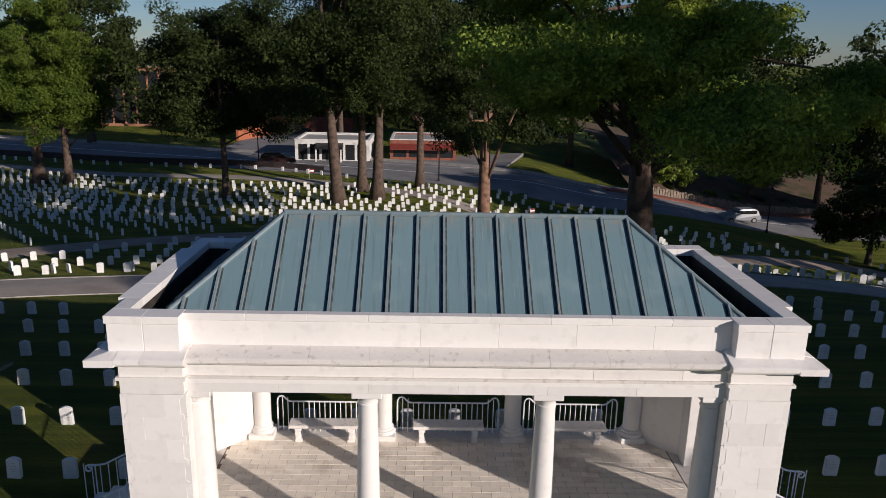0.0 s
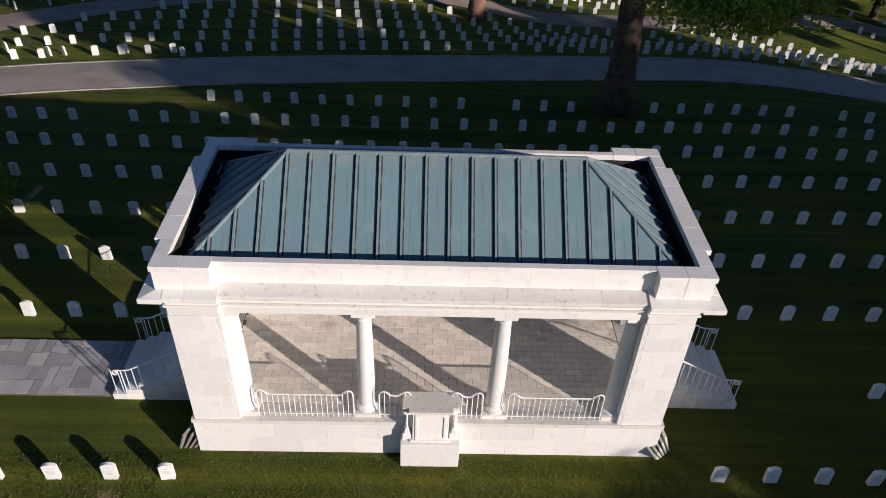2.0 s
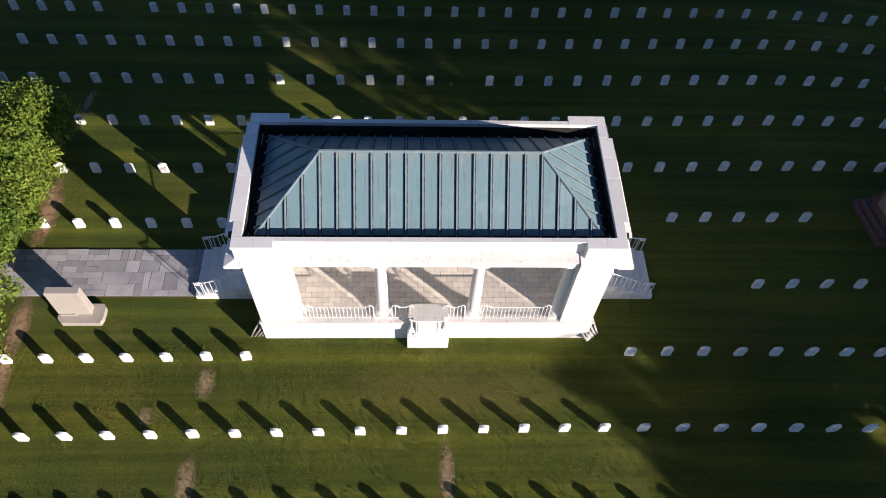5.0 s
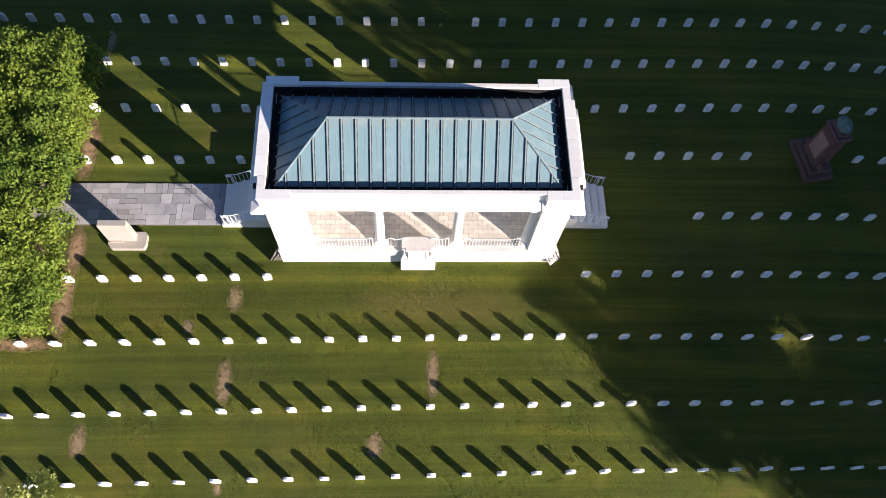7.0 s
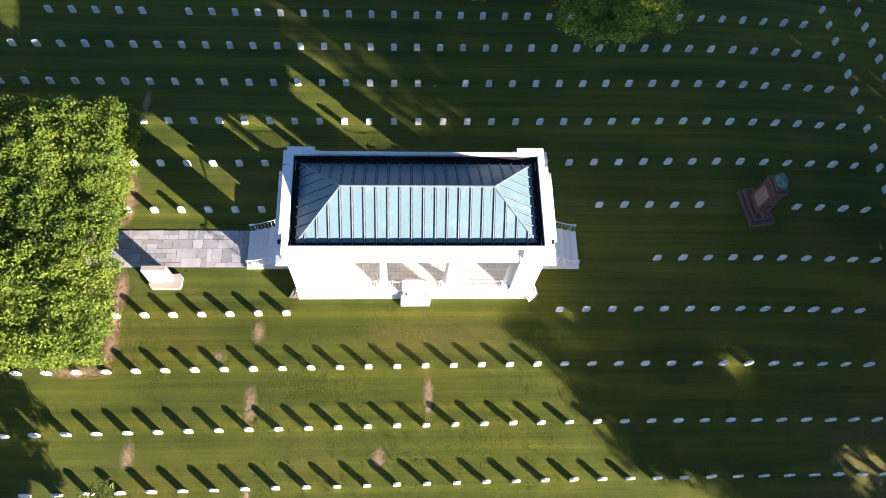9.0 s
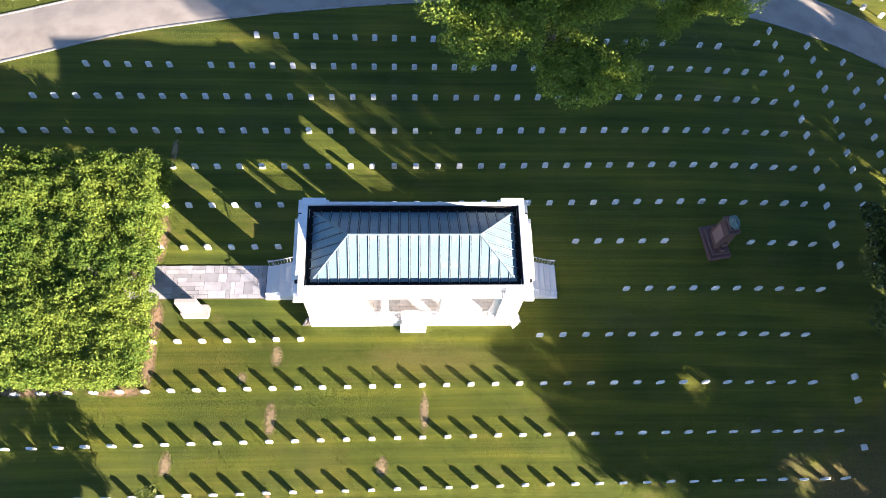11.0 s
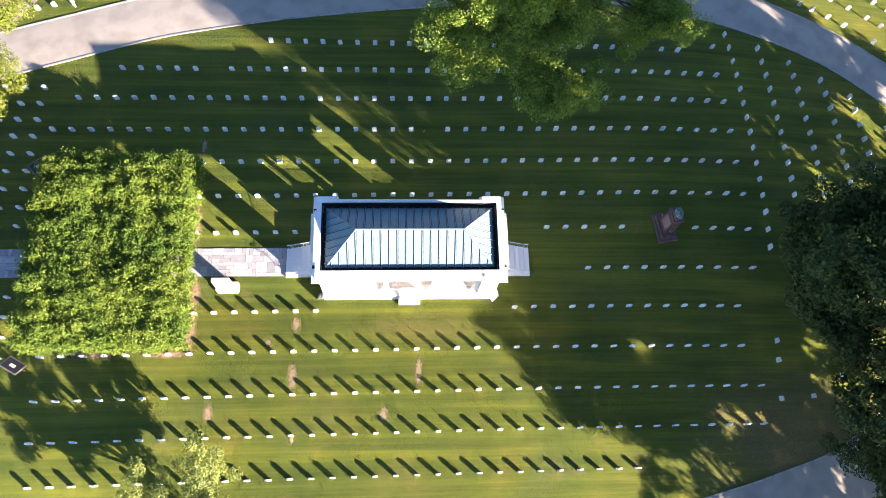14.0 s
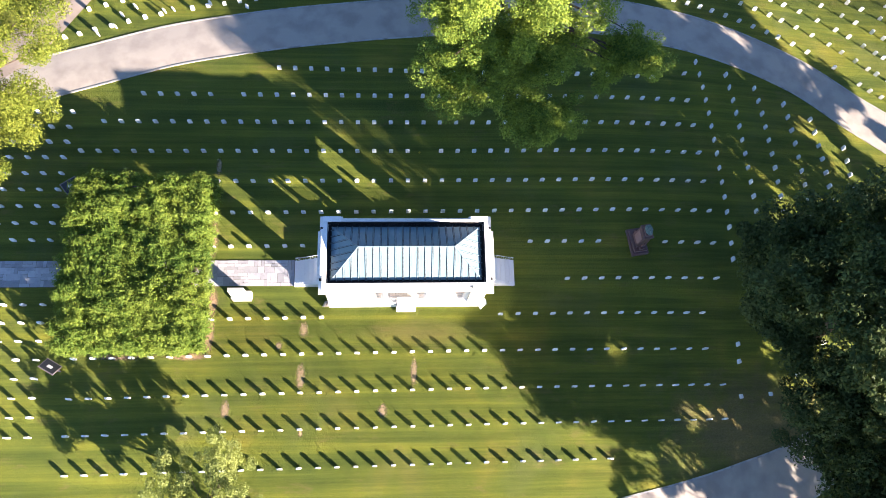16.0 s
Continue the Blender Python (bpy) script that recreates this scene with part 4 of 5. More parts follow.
stone_me = bpy.data.meshes.new("headstone")
bm = headstone_bm()
bmesh.ops.recalc_face_normals(bm, faces=bm.faces)
bm.to_mesh(stone_me)
bm.free()
text_me = bpy.data.meshes.new("inscription")
bm = bmesh.new()
for z, w in ((0.40, 0.045), (0.325, 0.10), (0.28, 0.085), (0.235, 0.105), (0.19, 0.06)):
    block(bm, -w, w, -0.0545, -0.0505, z - 0.009, z + 0.009)
bm.to_mesh(text_me)
bm.free()

# rows: y at x=0, lean of the row, first x, last x, pitch, gaps (x ranges without stones)
ROWS = [
    (29.92, -0.0129, -9.80, 21.5, 1.301, [(2.9, 3.6), (18.2, 20.0)]),
    (27.44, 0.0015, -20.30, 24.3, 1.308, [(-14.3, -13.3)]),
    (24.93, 0.0053, -23.01, 24.6, 1.3145, []),
    (22.32, 0.0067, -24.34, 24.6, 1.3163, [(1.7, 2.3)]),
    (19.74, 0.0064, -21.70, 24.6, 1.3157, []),
    (17.14, 0.0083, -13.86, 24.7, 1.3215, []),
    (14.45, 0.0079, -13.81, -6.6, 1.3182, []),
    (14.72, -0.0015, 9.92, 24.6, 1.3182, [(15.9, 19.8)]),
    (11.64, 0.0120, 12.61, 24.7, 1.3164, []),
    (9.01, 0.0116, -13.53, 23.5, 1.309, [(-5.0, 7.0)]),
    (6.35, 0.0100, -22.76, 23.5, 1.3126, []),
    (3.64, 0.0124, -22.74, 24.8, 1.3116, []),
    (1.13, 0.0116, -22.68, 24.8, 1.3084, []),
    (-1.45, 0.0107, -22.46, 15.3, 1.2923, []),
]
spots = []      # x, y, turn
rng = random.Random(11)
for y0, lean, xa, xb, pitch, gaps in ROWS:
    n = int((xb - xa) / pitch)
    for k in range(n + 1):
        x = xa + pitch * k
        if any(a < x < b for a, b in gaps):
            continue
        spots.append((x, y0 + lean * x - 0.02, math.degrees(lean)))
# the small western block
for k in range(9):
    for c in range(6):
        spots.append((-25.5 - 0.05 * (k % 2) - 1.32 * c, 25.6 - 1.345 * k, 0))
for k in range(8):
    for c in range(6):
        spots.append((-25.35 + 0.03 * k - 1.36 * c, 10.0 - 1.31 * k, 0))
# the eastern columns, nearly straight, bending in towards the drive at their north end
for x0, ya, yb, out in ((25.97, 31.50, 1.8, [(-1, 1.2), (4.0, 5.4), (7.0, 13.0)]), (28.56, 30.40, 2.8, [(4.0, 12.0)]), (31.10, 29.30, 4.0, [(5.0, 9.0)]), (33.67, 27.95, 6.0, []), (36.03, 26.70, 9.0, []), (38.38, 24.10, 11.0, [])):
    n = int((ya - yb) / 1.292)
    for k in range(n + 1):
        y = ya - 1.292 * k
        if any(a < y < b for a, b in out):
            continue
        spots.append((x0 - 0.30 * math.exp(-(ya - y) / 2.6) * (ya > 26), y, -84))
spots.append((24.4, 30.2, 4))
# fields beyond the drives: rows along the curve of the drive
def along(line, off, start, stop, step, skip=0.0, jitter=0.05):
    pts = catmull(line, 0.25)
    nn = normals_of(pts)
    run, last = 0.0, -9.0
    for k in range(1, len(pts)):
        run += (pts[k] - pts[k - 1]).length
        if run < start or run > stop or run - last < step:
            continue
        last = run
        if rng.random() < skip:
            continue
        w = pts[k] + nn[k] * off
        spots.append((w.x + rng.uniform(-jitter, jitter), w.y + rng.uniform(-jitter, jitter), math.degrees(math.atan2(-nn[k].x, nn[k].y))))


for r in range(6):
    along(NORTH_DRIVE, 3.3 + 2.3 * r, 26 + 2.5 * r, 150, 1.09, 0.03, 0.04)
for r in range(6, 10):
    along(NORTH_DRIVE, 3.3 + 2.3 * r, 76 + 2 * r, 150, 1.09, 0.03, 0.04)
MID = [(-60, 66), (-45, 61), (-30, 58), (-18, 57), (-6, 57.2), (8, 56.5), (20, 55)]
for r in range(13):
    along(MID, -1.0 + 1.75 * r, 3 * (r % 3), 90 if r > 1 else 78, 1.2, 0.08, 0.10)
along([(-75, 96), (-52, 92.5), (-38, 89.6), (-21, 88.5), (-10, 83.3), (-2.6, 79), (2, 75), (6, 69), (11, 64.5), (17, 62.2), (30, 61), (50, 63)], 0.0, 0, 200, 1.75, 0.1, 0.05)
for r in range(9):
    along([(-48, 58), (-40, 52), (-33, 44), (-29, 39)], 2.0 + 2.0 * r, 0, 40, 1.4, 0.1, 0.2)
for r in range(4):
    along([(22, 68), (30, 69.5), (40, 67.5), (52, 62)], -2.2 * r, 0, 60, 1.5, 0.2, 0.2)
# the grass island where the drives part
for x, y in ((-24.8, 33.2), (-23.5, 34.0), (-23.1, 35.2), (-22.1, 36.1), (-19.7, 35.7), (-19.0, 35.9), (-16.0, 36.6), (-12.9, 36.3)):
    spots.append((x, y, -35))

spots = [s for s in spots if not (abs(s[0] - 9.3) < 1.0 and abs(s[1] - 30.2) < 1.0) and not (-22.7 < s[0] < -14.2 and 7.2 < s[1] < 18.2)]
drives = [p for line in (MID_DRIVE, NORTH_DRIVE) for p in catmull(line, 0.8)]
far_spot = np.array([(p.x, p.y) for p in drives])
spots = [s for s in spots if s[1] < 28 or np.min(np.hypot(far_spot[:, 0] - s[0], far_spot[:, 1] - s[1])) > 2.1]
near = lambda s: max(abs(s[0] + 1) / 22.0, abs(s[1] - 11) / 17.0)
spots.sort(key=near)
for k, (x, y, turn) in enumerate(spots[:300]):
    ob = link("headstone", stone_me, STONE_WHITE)
    tagged(ob, "upright white marble headstone with an arched top in the lawn", "headstone", "headstones round the pavilion")
    ob.matrix_basis = pose(x, y, g(x, y), rng.uniform(-2.2, 2.2), rng.uniform(-2.0, 2.0), turn + rng.uniform(-4, 4))
    link("inscription", text_me, CARVED, ob, "shallow grey inscription lines")
co = np.array([v.co[:] for v in stone_me.vertices])
polys = [tuple(p.vertices) for p in stone_me.polygons]
vs, fs = [], []
for x, y, turn in spots[300:]:
    m = np.array(pose(x, y, g(x, y), rng.uniform(-3, 3), rng.uniform(-3, 3), turn + rng.uniform(-5, 5)))
    base = len(vs)
    vs.extend((co @ m[:3, :3].T * rng.uniform(0.92, 1.06) + m[:3, 3]).tolist())
    fs.extend(tuple(i + base for i in p) for p in polys)
me = bpy.data.meshes.new("headstone_field")
me.from_pydata(vs, [], fs)
tagged(link("headstone_field", me, STONE_WHITE), "hundreds of white marble headstones in rows across the cemetery", "headstones", kind="stuff")

# ---- flagged walk ----
walk_bed = thing("flagstone_walk", "grey and buff flagstone walk leading to the side stairs", "pavement", (0, 0, 0), kind="structure")
part("bed", box(-30.2, -7.75, 11.33, 13.32, -0.12, 0.008), SANDBED, walk_bed)
rng = random.Random(23)
# random ashlar: stones of one to three cells on a small grid
CELL = 0.244
COLS, ROWS = int((29.9 - 7.78) / CELL), 8
taken = [[False] * ROWS for _ in range(COLS)]
for c in range(COLS):
    for r in range(ROWS):
        if taken[c][r]:
            continue
        sizes = [(3, 2), (2, 2), (2, 3), (1, 2), (2, 1), (3, 1), (4, 2), (1, 3)]
        rng.shuffle(sizes)
        for w, h in sizes + [(1, 1)]:
            if c + w <= COLS and r + h <= ROWS and not any(taken[i][k] for i in range(c, c + w) for k in range(r, r + h)):
                break
        for i in range(c, c + w):
            for k in range(r, r + h):
                taken[i][k] = True
        x1, y0 = -7.78 - c * CELL, 11.35 + r * CELL
        x0, y1 = x1 - w * CELL, y0 + h * CELL
        e = [rng.uniform(-0.004, 0.020) for _ in range(8)]
        corners = [(x0 + e[0], y0 + e[1]), (x1 - e[2], y0 + e[3]), (x1 - e[4], y1 - e[5]), (x0 + e[6], y1 - e[7])]
        part("flagstone", prism(bmesh.new(), corners, -0.03, 0.022 + rng.uniform(-0.004, 0.004)), FLAG, walk_bed)
bm = bmesh.new()
lathe(bm, [(2.0, -0.1), (2.0, 0.012), (0.01, 0.014)], 40, (-31.0, 12.3))
part("round_bed", bm, MORTAR, walk_bed)
for ringk, (r0, r1, n) in enumerate(((1.30, 1.97, 22), (0.62, 1.28, 14))):
    for k in range(n):
        a0, a1 = 2 * math.pi * k / n + 0.012, 2 * math.pi * (k + 1) / n - 0.012
        pts = [(-31.0 + r * math.cos(a), 12.3 + r * math.sin(a)) for r, a in ((r0, a0), (r1, a0), (r1, (a0 + a1) / 2), (r1, a1), (r0, a1))]
        part("flagstone", prism(bmesh.new(), pts, -0.03, 0.026), FLAG, walk_bed)

# ---- monuments ----
mon = thing("granite_monument", "tall rose granite monument on stepped base with verdigris bronze crest", "monument", (18.25, 14.65, g(18.25, 14.65)), -81)
part("base_step", box(-1.06, 1.06, -0.66, 0.66, -0.5, 0.26, bevel=0.03), ROSE, mon)
part("base_step", box(-0.86, 0.86, -0.52, 0.52, 0.26, 0.50, bevel=0.03), ROSE, mon)
bm = bmesh.new()
block(bm, -0.56, 0.56, -0.34, 0.34, 0.50, 2.50, 0.02)
for v in bm.verts:
    if v.co.z > 2:
        v.co.x *= 0.86
        v.co.y *= 0.86
part("shaft", bm, ROSE, mon)
for su in (-1, 1):       # scrolled consoles against the ends of the shaft
    part("console", prism(bmesh.new(), [(su * 0.50, -0.16), (su * 0.80, -0.16), (su * 0.80, 0.16), (su * 0.50, 0.16)], 0.50, 0.86), ROSE, mon)
    part("console", box(su * 0.46, su * 0.66, -0.13, 0.13, 0.86, 1.30, bevel=0.05), ROSE, mon)
part("plaque", box(-0.36, 0.36, -0.345, -0.29, 0.85, 2.05, bevel=0.01), PINKSTONE, mon, "paler pink granite panel")
part("capstone", box(-0.56, 0.56, -0.37, 0.37, 2.46, 2.62, bevel=0.04), ROSE, mon)
part("cap_block", box(-0.40, 0.40, -0.26, 0.26, 2.62, 2.78, bevel=0.04), ROSE, mon)
# bronze crest: a folded, uneven heap of drapery
bm = bmesh.new()
bmesh.ops.create_icosphere(bm, subdivisions=3, radius=1.0)
for v in bm.verts:
    k = 1.0 + 0.28 * noise.noise((v.co.x * 2.2, v.co.y * 2.2, v.co.z * 2.2 + 4.0)) + 0.10 * math.sin(9 * v.co.x + 4 * v.co.z)
    v.co = Vector((v.co.x * 0.40 * k, v.co.y * 0.25 * k, 2.76 + (v.co.z + 0.75) * 0.26 * k))
part("crest", bm, VERDIGRIS, mon, "verdigris bronze crest")

slab = thing("memorial_tablet", "upright tan limestone memorial tablet on its base beside flagged walk", "monument", (-11.5, 10.58, 0))
part("base", prism(bmesh.new(), [(-0.74, -0.20), (-0.58, -0.39), (0.72, -0.39), (0.79, -0.20), (0.79, 0.22), (0.70, 0.36), (-0.58, 0.36), (-0.74, 0.20)], -0.1, 0.20), TANSTONE, slab)
bm = bmesh.new()
pts = [(-0.07, 0.20), (0.25, 0.20), (0.25, 1.56), (0.0, 1.56), (-0.03, 1.53)]
a = [bm.verts.new((-0.72, y, z)) for y, z in pts]
b = [bm.verts.new((0.40, y, z)) for y, z in pts]
for k in range(5):
    bm.faces.new((a[k], a[(k + 1) % 5], b[(k + 1) % 5], b[k]))
bm.faces.new(a)
bm.faces.new(b[::-1])
bmesh.ops.bevel(bm, geom=bm.edges[:], offset=0.012, segments=1, affect="EDGES")
part("tablet", bm, TANSTONE, slab)
part("ledge", box(-0.66, -0.10, -0.135, -0.072, 0.20, 0.27, bevel=0.012), TANSTONE, slab)


def wayside(x, y, turn):
    s = thing("wayside_sign", "low wayside sign with a dark slanted panel in a brown-grey frame", "sign", (x, y, g(x, y)), turn, group="wayside signs")
    for u in (-0.42, 0.42):
        part("leg", box(u - 0.04, u + 0.04, -0.05, 0.05, -0.1, 0.72, bevel=0.006), SIGNPOST, s)
    p = part("frame", box(-0.62, 0.62, -0.45, 0.45, 0, 0.05, bevel=0.01), SIGNPOST, s)
    p.matrix_basis = pose(0, 0, 0.78, 32)
    q = part("panel", box(-0.55, 0.55, -0.38, 0.38, 0.051, 0.056), BRONZE, p)
    part("picture", box(-0.20, 0.18, -0.08, 0.14, 0.057, 0.059), WEATHERED, p)


wayside(-24.4, 19.0, 35)
wayside(-24.0, 5.5, 150)


# ---- small flags and flowers on the graves ----
for x, y in ((9.9, 69.0), (14.0, 67.7), (-13.8, 81.7)):
    fl = thing("small_flag", "small faded red and white striped flag on a thin stick", "flag", (x, y, g(x, y)), 20, group="grave flags")
    part("stick", tube(bmesh.new(), [(0, 0, -0.1), (0, 0, 1.25)], 0.014, 6), WEATHERED, fl)
    for k in range(3):
        part("stripe", box(0.012, 0.50, -0.008 - 0.012 * (k % 2), 0.008 - 0.012 * (k % 2), 0.74 + 0.16 * k, 0.895 + 0.16 * k, bevel=0.004), AWNING if k % 2 == 0 else STONE_WHITE, fl)
flower = thing("flower_posy", "tiny yellow flowers before a headstone", "flowers", (1.6, 22.2, g(1.6, 22.2)))
rng = random.Random(8)
for k in range(9):
    a, r = rng.uniform(0, 6.28), rng.uniform(0.0, 0.10)
    part("blossom", lathe(bmesh.new(), [(0.004, 0.0), (0.006, 0.10), (0.035, 0.13), (0.028, 0.16)], 7, (r * math.cos(a), r * math.sin(a))), BLOSSOM, flower)

# ---- trees ----
def leaves(name, centres, out, size, mat, parent, seed, label="", droop=0.3):
    """Small folded leaves at the centres, facing roughly the way of out."""
    r = np.random.RandomState(seed)
    n = len(centres)
    nrm = out + r.normal(0, 0.75, (n, 3))
    nrm[:, 2] += 0.25
    nrm /= np.linalg.norm(nrm, axis=1)[:, None] + 1e-6
    a = np.cross(nrm, r.normal(0, 1, (n, 3)))
    a /= np.linalg.norm(a, axis=1)[:, None] + 1e-6
    a[:, 2] -= droop * r.rand(n)
    b = np.cross(nrm, a)
    L = (size * r.uniform(0.6, 1.25, n))[:, None]
    v = np.stack([centres + a * L, centres - a * L * 0.8 + b * L * 0.56, centres - a * L * 0.8 - b * L * 0.56], 1)
    return quads(name, v, mat, parent, label)


def tree(x, y, height, radius, low, trunk, mat, label, seed, clumps=150, per=160, size=0.16, bark=BARK, lean=(0, 0), squash=1.0, clump_r=1.25, centre=(0, 0), top_pow=1.0, limbs=14, fork=None, boughs=0, spread=1.15, skirt=()):
    """low: height where the crown begins; centre: offset of the crown from the trunk."""
    r = random.Random(seed)
    q = np.random.RandomState(seed)
    t = thing("tree", label, "tree", (x, y, g(x, y) - 0.05))
    mid, half = (low + height) / 2, (height - low) / 2
    cents = []
    heads = []
    for sx, sy, sz, rx, ry, rz, count in skirt:      # low boughs outside the main crown
        for k in range(count):
            d = q.normal(0, 1, 3)
            heads.append(np.array([sx, sy, sz]) + d / np.linalg.norm(d) * q.uniform(0.2, 1.0) ** 0.5 * np.array([rx, ry, rz]))
    low_heads = len(heads)
    boughs += low_heads
    while len(cents) < clumps:
        if boughs and len(heads) >= boughs:       # clumps gather round the ends of boughs
            i = q.randint(boughs)
            k = spread * (0.8 if i < low_heads else 1.0)
            cents.append(heads[i] + q.normal(0, 1, 3) * np.array([k, k, k * 0.5]))
            continue
        d = q.normal(0, 1, 3)
        d /= np.linalg.norm(d)
        rad = q.uniform(0.45, 1.0) ** 0.6
        wob = 0.80 + 0.30 * noise.noise((d[0] * 1.7 + seed, d[1] * 1.7, d[2] * 1.7))
        p = d * rad * wob * np.array([radius, radius * squash, half])
        if d[2] < -0.75:
            continue
        p += np.array([centre[0], centre[1], mid])
        (heads if boughs else cents).append(p)
    cents = np.array(cents)
    # trunk and limbs
    bm = bmesh.new()
    fork = fork or max(low * 0.9, height * 0.3)
    tops = height * 0.8
    pts, rad = [], []
    for k in range(10):
        s = k / 9
        pts.append((lean[0] * s + centre[0] * s * s + 0.12 * math.sin(5 * s + seed) * s, lean[1] * s + centre[1] * s * s + 0.12 * math.cos(4 * s + seed) * s, tops * s - 0.3 * (k == 0)))
        flare = 1 + 0.55 * math.exp(-tops * s / 0.45)
        rad.append(trunk * flare * (1 - 0.82 * s))
    tube(bm, pts, rad, 12)
    for k in range(limbs):
        c = cents[r.randrange(clumps)]
        s = r.uniform(fork / tops * 0.8, 0.8)
        i = min(8, int(s * 9))
        p = Vector(pts[i]).lerp(Vector(pts[i + 1]), s * 9 - i)
        e = Vector(c)
        m1 = p.lerp(e, 0.4) + Vector((0, 0, 0.06 * (e - p).length))
        m2 = p.lerp(e, 0.75) + Vector((0, 0, 0.05 * (e - p).length))
        r0 = trunk * (1 - 0.8 * s) * 0.32
        tube(bm, [p, m1, m2, e], [r0, r0 * 0.7, r0 * 0.45, r0 * 0.15], 6)
    part("trunk", bm, bark, t, smooth=True)
    # leaves in clumps
    cr = clump_r * q.uniform(0.65, 1.25, clumps)
    idx = np.repeat(np.arange(clumps), per)
    d = q.normal(0, 1, (len(idx), 3))
    d /= np.linalg.norm(d, axis=1)[:, None]
    rr = q.uniform(0.25, 1.0, len(idx)) ** 0.5
    pos = cents[idx] + d * (cr[idx] * rr)[:, None] * np.array([1.0, 1.0, 0.62])
    leaves("crown", pos, d, size, mat, t, seed + 1)
    return t


tree(9.3, 30.2, 21.5, 8.5, 5.5, 0.72, LEAF, "huge broadleaf shade tree beside the drive with low boughs", 3, clumps=860, per=340, size=0.077, centre=(-1.6, -1.5), limbs=34, clump_r=0.8, fork=7.0, boughs=60, spread=0.85,
     skirt=((0.4, -8.4, 8.9, 2.3, 1.6, 0.8, 12), (-4.6, -6.4, 10.4, 3.0, 3.0, 1.3, 16), (6.9, -5.4, 9.8, 2.0, 2.2, 1.2, 11), (0.2, -5.2, 11.0, 3.6, 3.0, 1.5, 14)))
tree(32.3, 8.0, 30.0, 12.3, 2.4, 0.6, LEAF_MID, "broad dark evergreen shade tree east of the graves", 7, centre=(0.65, -1.45), clumps=900, per=330, size=0.137, limbs=36, clump_r=1.0, boughs=95, spread=1.15,
     skirt=((-6.6, 3.2, 10.5, 1.6, 2.6, 1.6, 12), (-6.4, 0.2, 9.5, 1.5, 2.2, 1.4, 8)))
tree(37.4, -4.5, 25.2, 9.5, 6.0, 0.55, LEAF_SHADED, "tall dark shade tree over the south drive", 9, centre=(-2.6, 4.0), boughs=62, spread=1.15, clumps=260, per=170, size=0.18)
# Out of view; placed and sized to cast the shade edge on the lawn.
tree(39.9, -12.1, 22.1, 8.0, 8.8, 0.5, LEAF_SHADED, "dense unseen tree south of the drive, placed to cast lawn shade", 12, boughs=115, spread=0.8, clumps=420, per=170, size=0.18, clump_r=1.05)
tree(35.8, -2.9, 16, 5.3, 2.0, 0.3, LEAF_MID, "leaning shade tree hanging over the south drive", 77, centre=(-2.4, 2.6), boughs=55, spread=0.95, clumps=340, per=220, size=0.14, clump_r=0.95)
# Out of view too; its narrow top shapes the lawn shade by the pavilion.
tree(36.75, -16.1, 18.8, 3.6, 7.0, 0.35, LEAF_SHADED, "slender dense unseen tree south of the drive, placed to cast lawn shade", 18, clumps=120, per=120, size=0.17, clump_r=0.9, boughs=40, spread=0.7)
# Three added trees out of view, blocking sun on the lawn and drive.
tree(49, -9, 29.7, 9.5, 3.0, 0.5, LEAF_SHADED, "tall unseen tree at the cemetery edge, added to cast shade", 14, clumps=130, per=130, size=0.3)
tree(51, 14, 20, 8.5, 1.5, 0.5, LEAF_SHADED, "unseen tree east of the drive, added to cast shade", 15, clumps=150, per=230, size=0.26)
tree(49.2, -21.8, 18.6, 8.0, 2.0, 0.5, LEAF_SHADED, "dense unseen tree beyond the south drive, added to cast shade", 61, clumps=210, per=130, size=0.2)
tree(-12.5, -3.8, 5.4, 4.3, 0.9, 0.2, LEAF_PALE, "spreading pale-leaved tree with thin bare twigs", 17, clumps=150, per=260, size=0.07, clump_r=0.5, boughs=34, spread=0.55, limbs=30)
tree(-29.2, 24.9, 13, 7.8, 3.0, 0.4, LEAF_LIT, "sunlit yellow-green tree by the fork of the drives", 19, clumps=260, per=403, size=0.083, limbs=18, clump_r=0.9, boughs=48, spread=0.95)
tree(3.7, 48.2, 19, 5.3, 4.3, 0.55, LEAF_SHADED, "old cedar with shredded reddish bark", 21, clumps=240, per=264, size=0.099, bark=BARK_RED, clump_r=0.9, boughs=34, spread=0.7)
# Oaks in the shade-darkened leaf colour, standing in for crowns shading each other.
tree(-8.7, 67.3, 26, 9.5, 5.5, 0.62, LEAF_SHADED, "tall dark oak with a leaning trunk", 23, boughs=38, spread=1.1, clumps=300, per=310, size=0.132, lean=(-1.6, 0), clump_r=1.6)
tree(-7.2, 75.0, 23, 8.0, 4.6, 0.5, LEAF_SHADED, "tall dark oak by the boundary drive", 25, boughs=38, spread=1.1, clumps=190, per=279, size=0.141, clump_r=1.6)
tree(-5.3, 70.7, 24, 8.0, 5.0, 0.6, LEAF_SHADED, "dark oak with a thick pale trunk", 27, boughs=38, spread=1.1, clumps=190, per=279, size=0.141, lean=(0.6, 0), clump_r=1.6)
tree(-1.1, 77.7, 24, 9.0, 4.4, 0.45, LEAF_SHADED, "dark tree by the boundary wall", 29, boughs=38, spread=1.1, clumps=220, per=279, size=0.149, clump_r=1.6)
tree(-41.5, 76.2, 21, 8.5, 3.6, 0.6, LEAF_GREEN, "large sunlit green maple with twin trunks", 31, clumps=300, per=403, size=0.124, clump_r=1.1, limbs=22, boughs=48, spread=1.1)
tree(-38.6, 76.6, 15, 5.5, 3.2, 0.5, LEAF_GREEN, "sunlit green maple beside its twin", 32, clumps=120, per=341, size=0.124, clump_r=1.4)
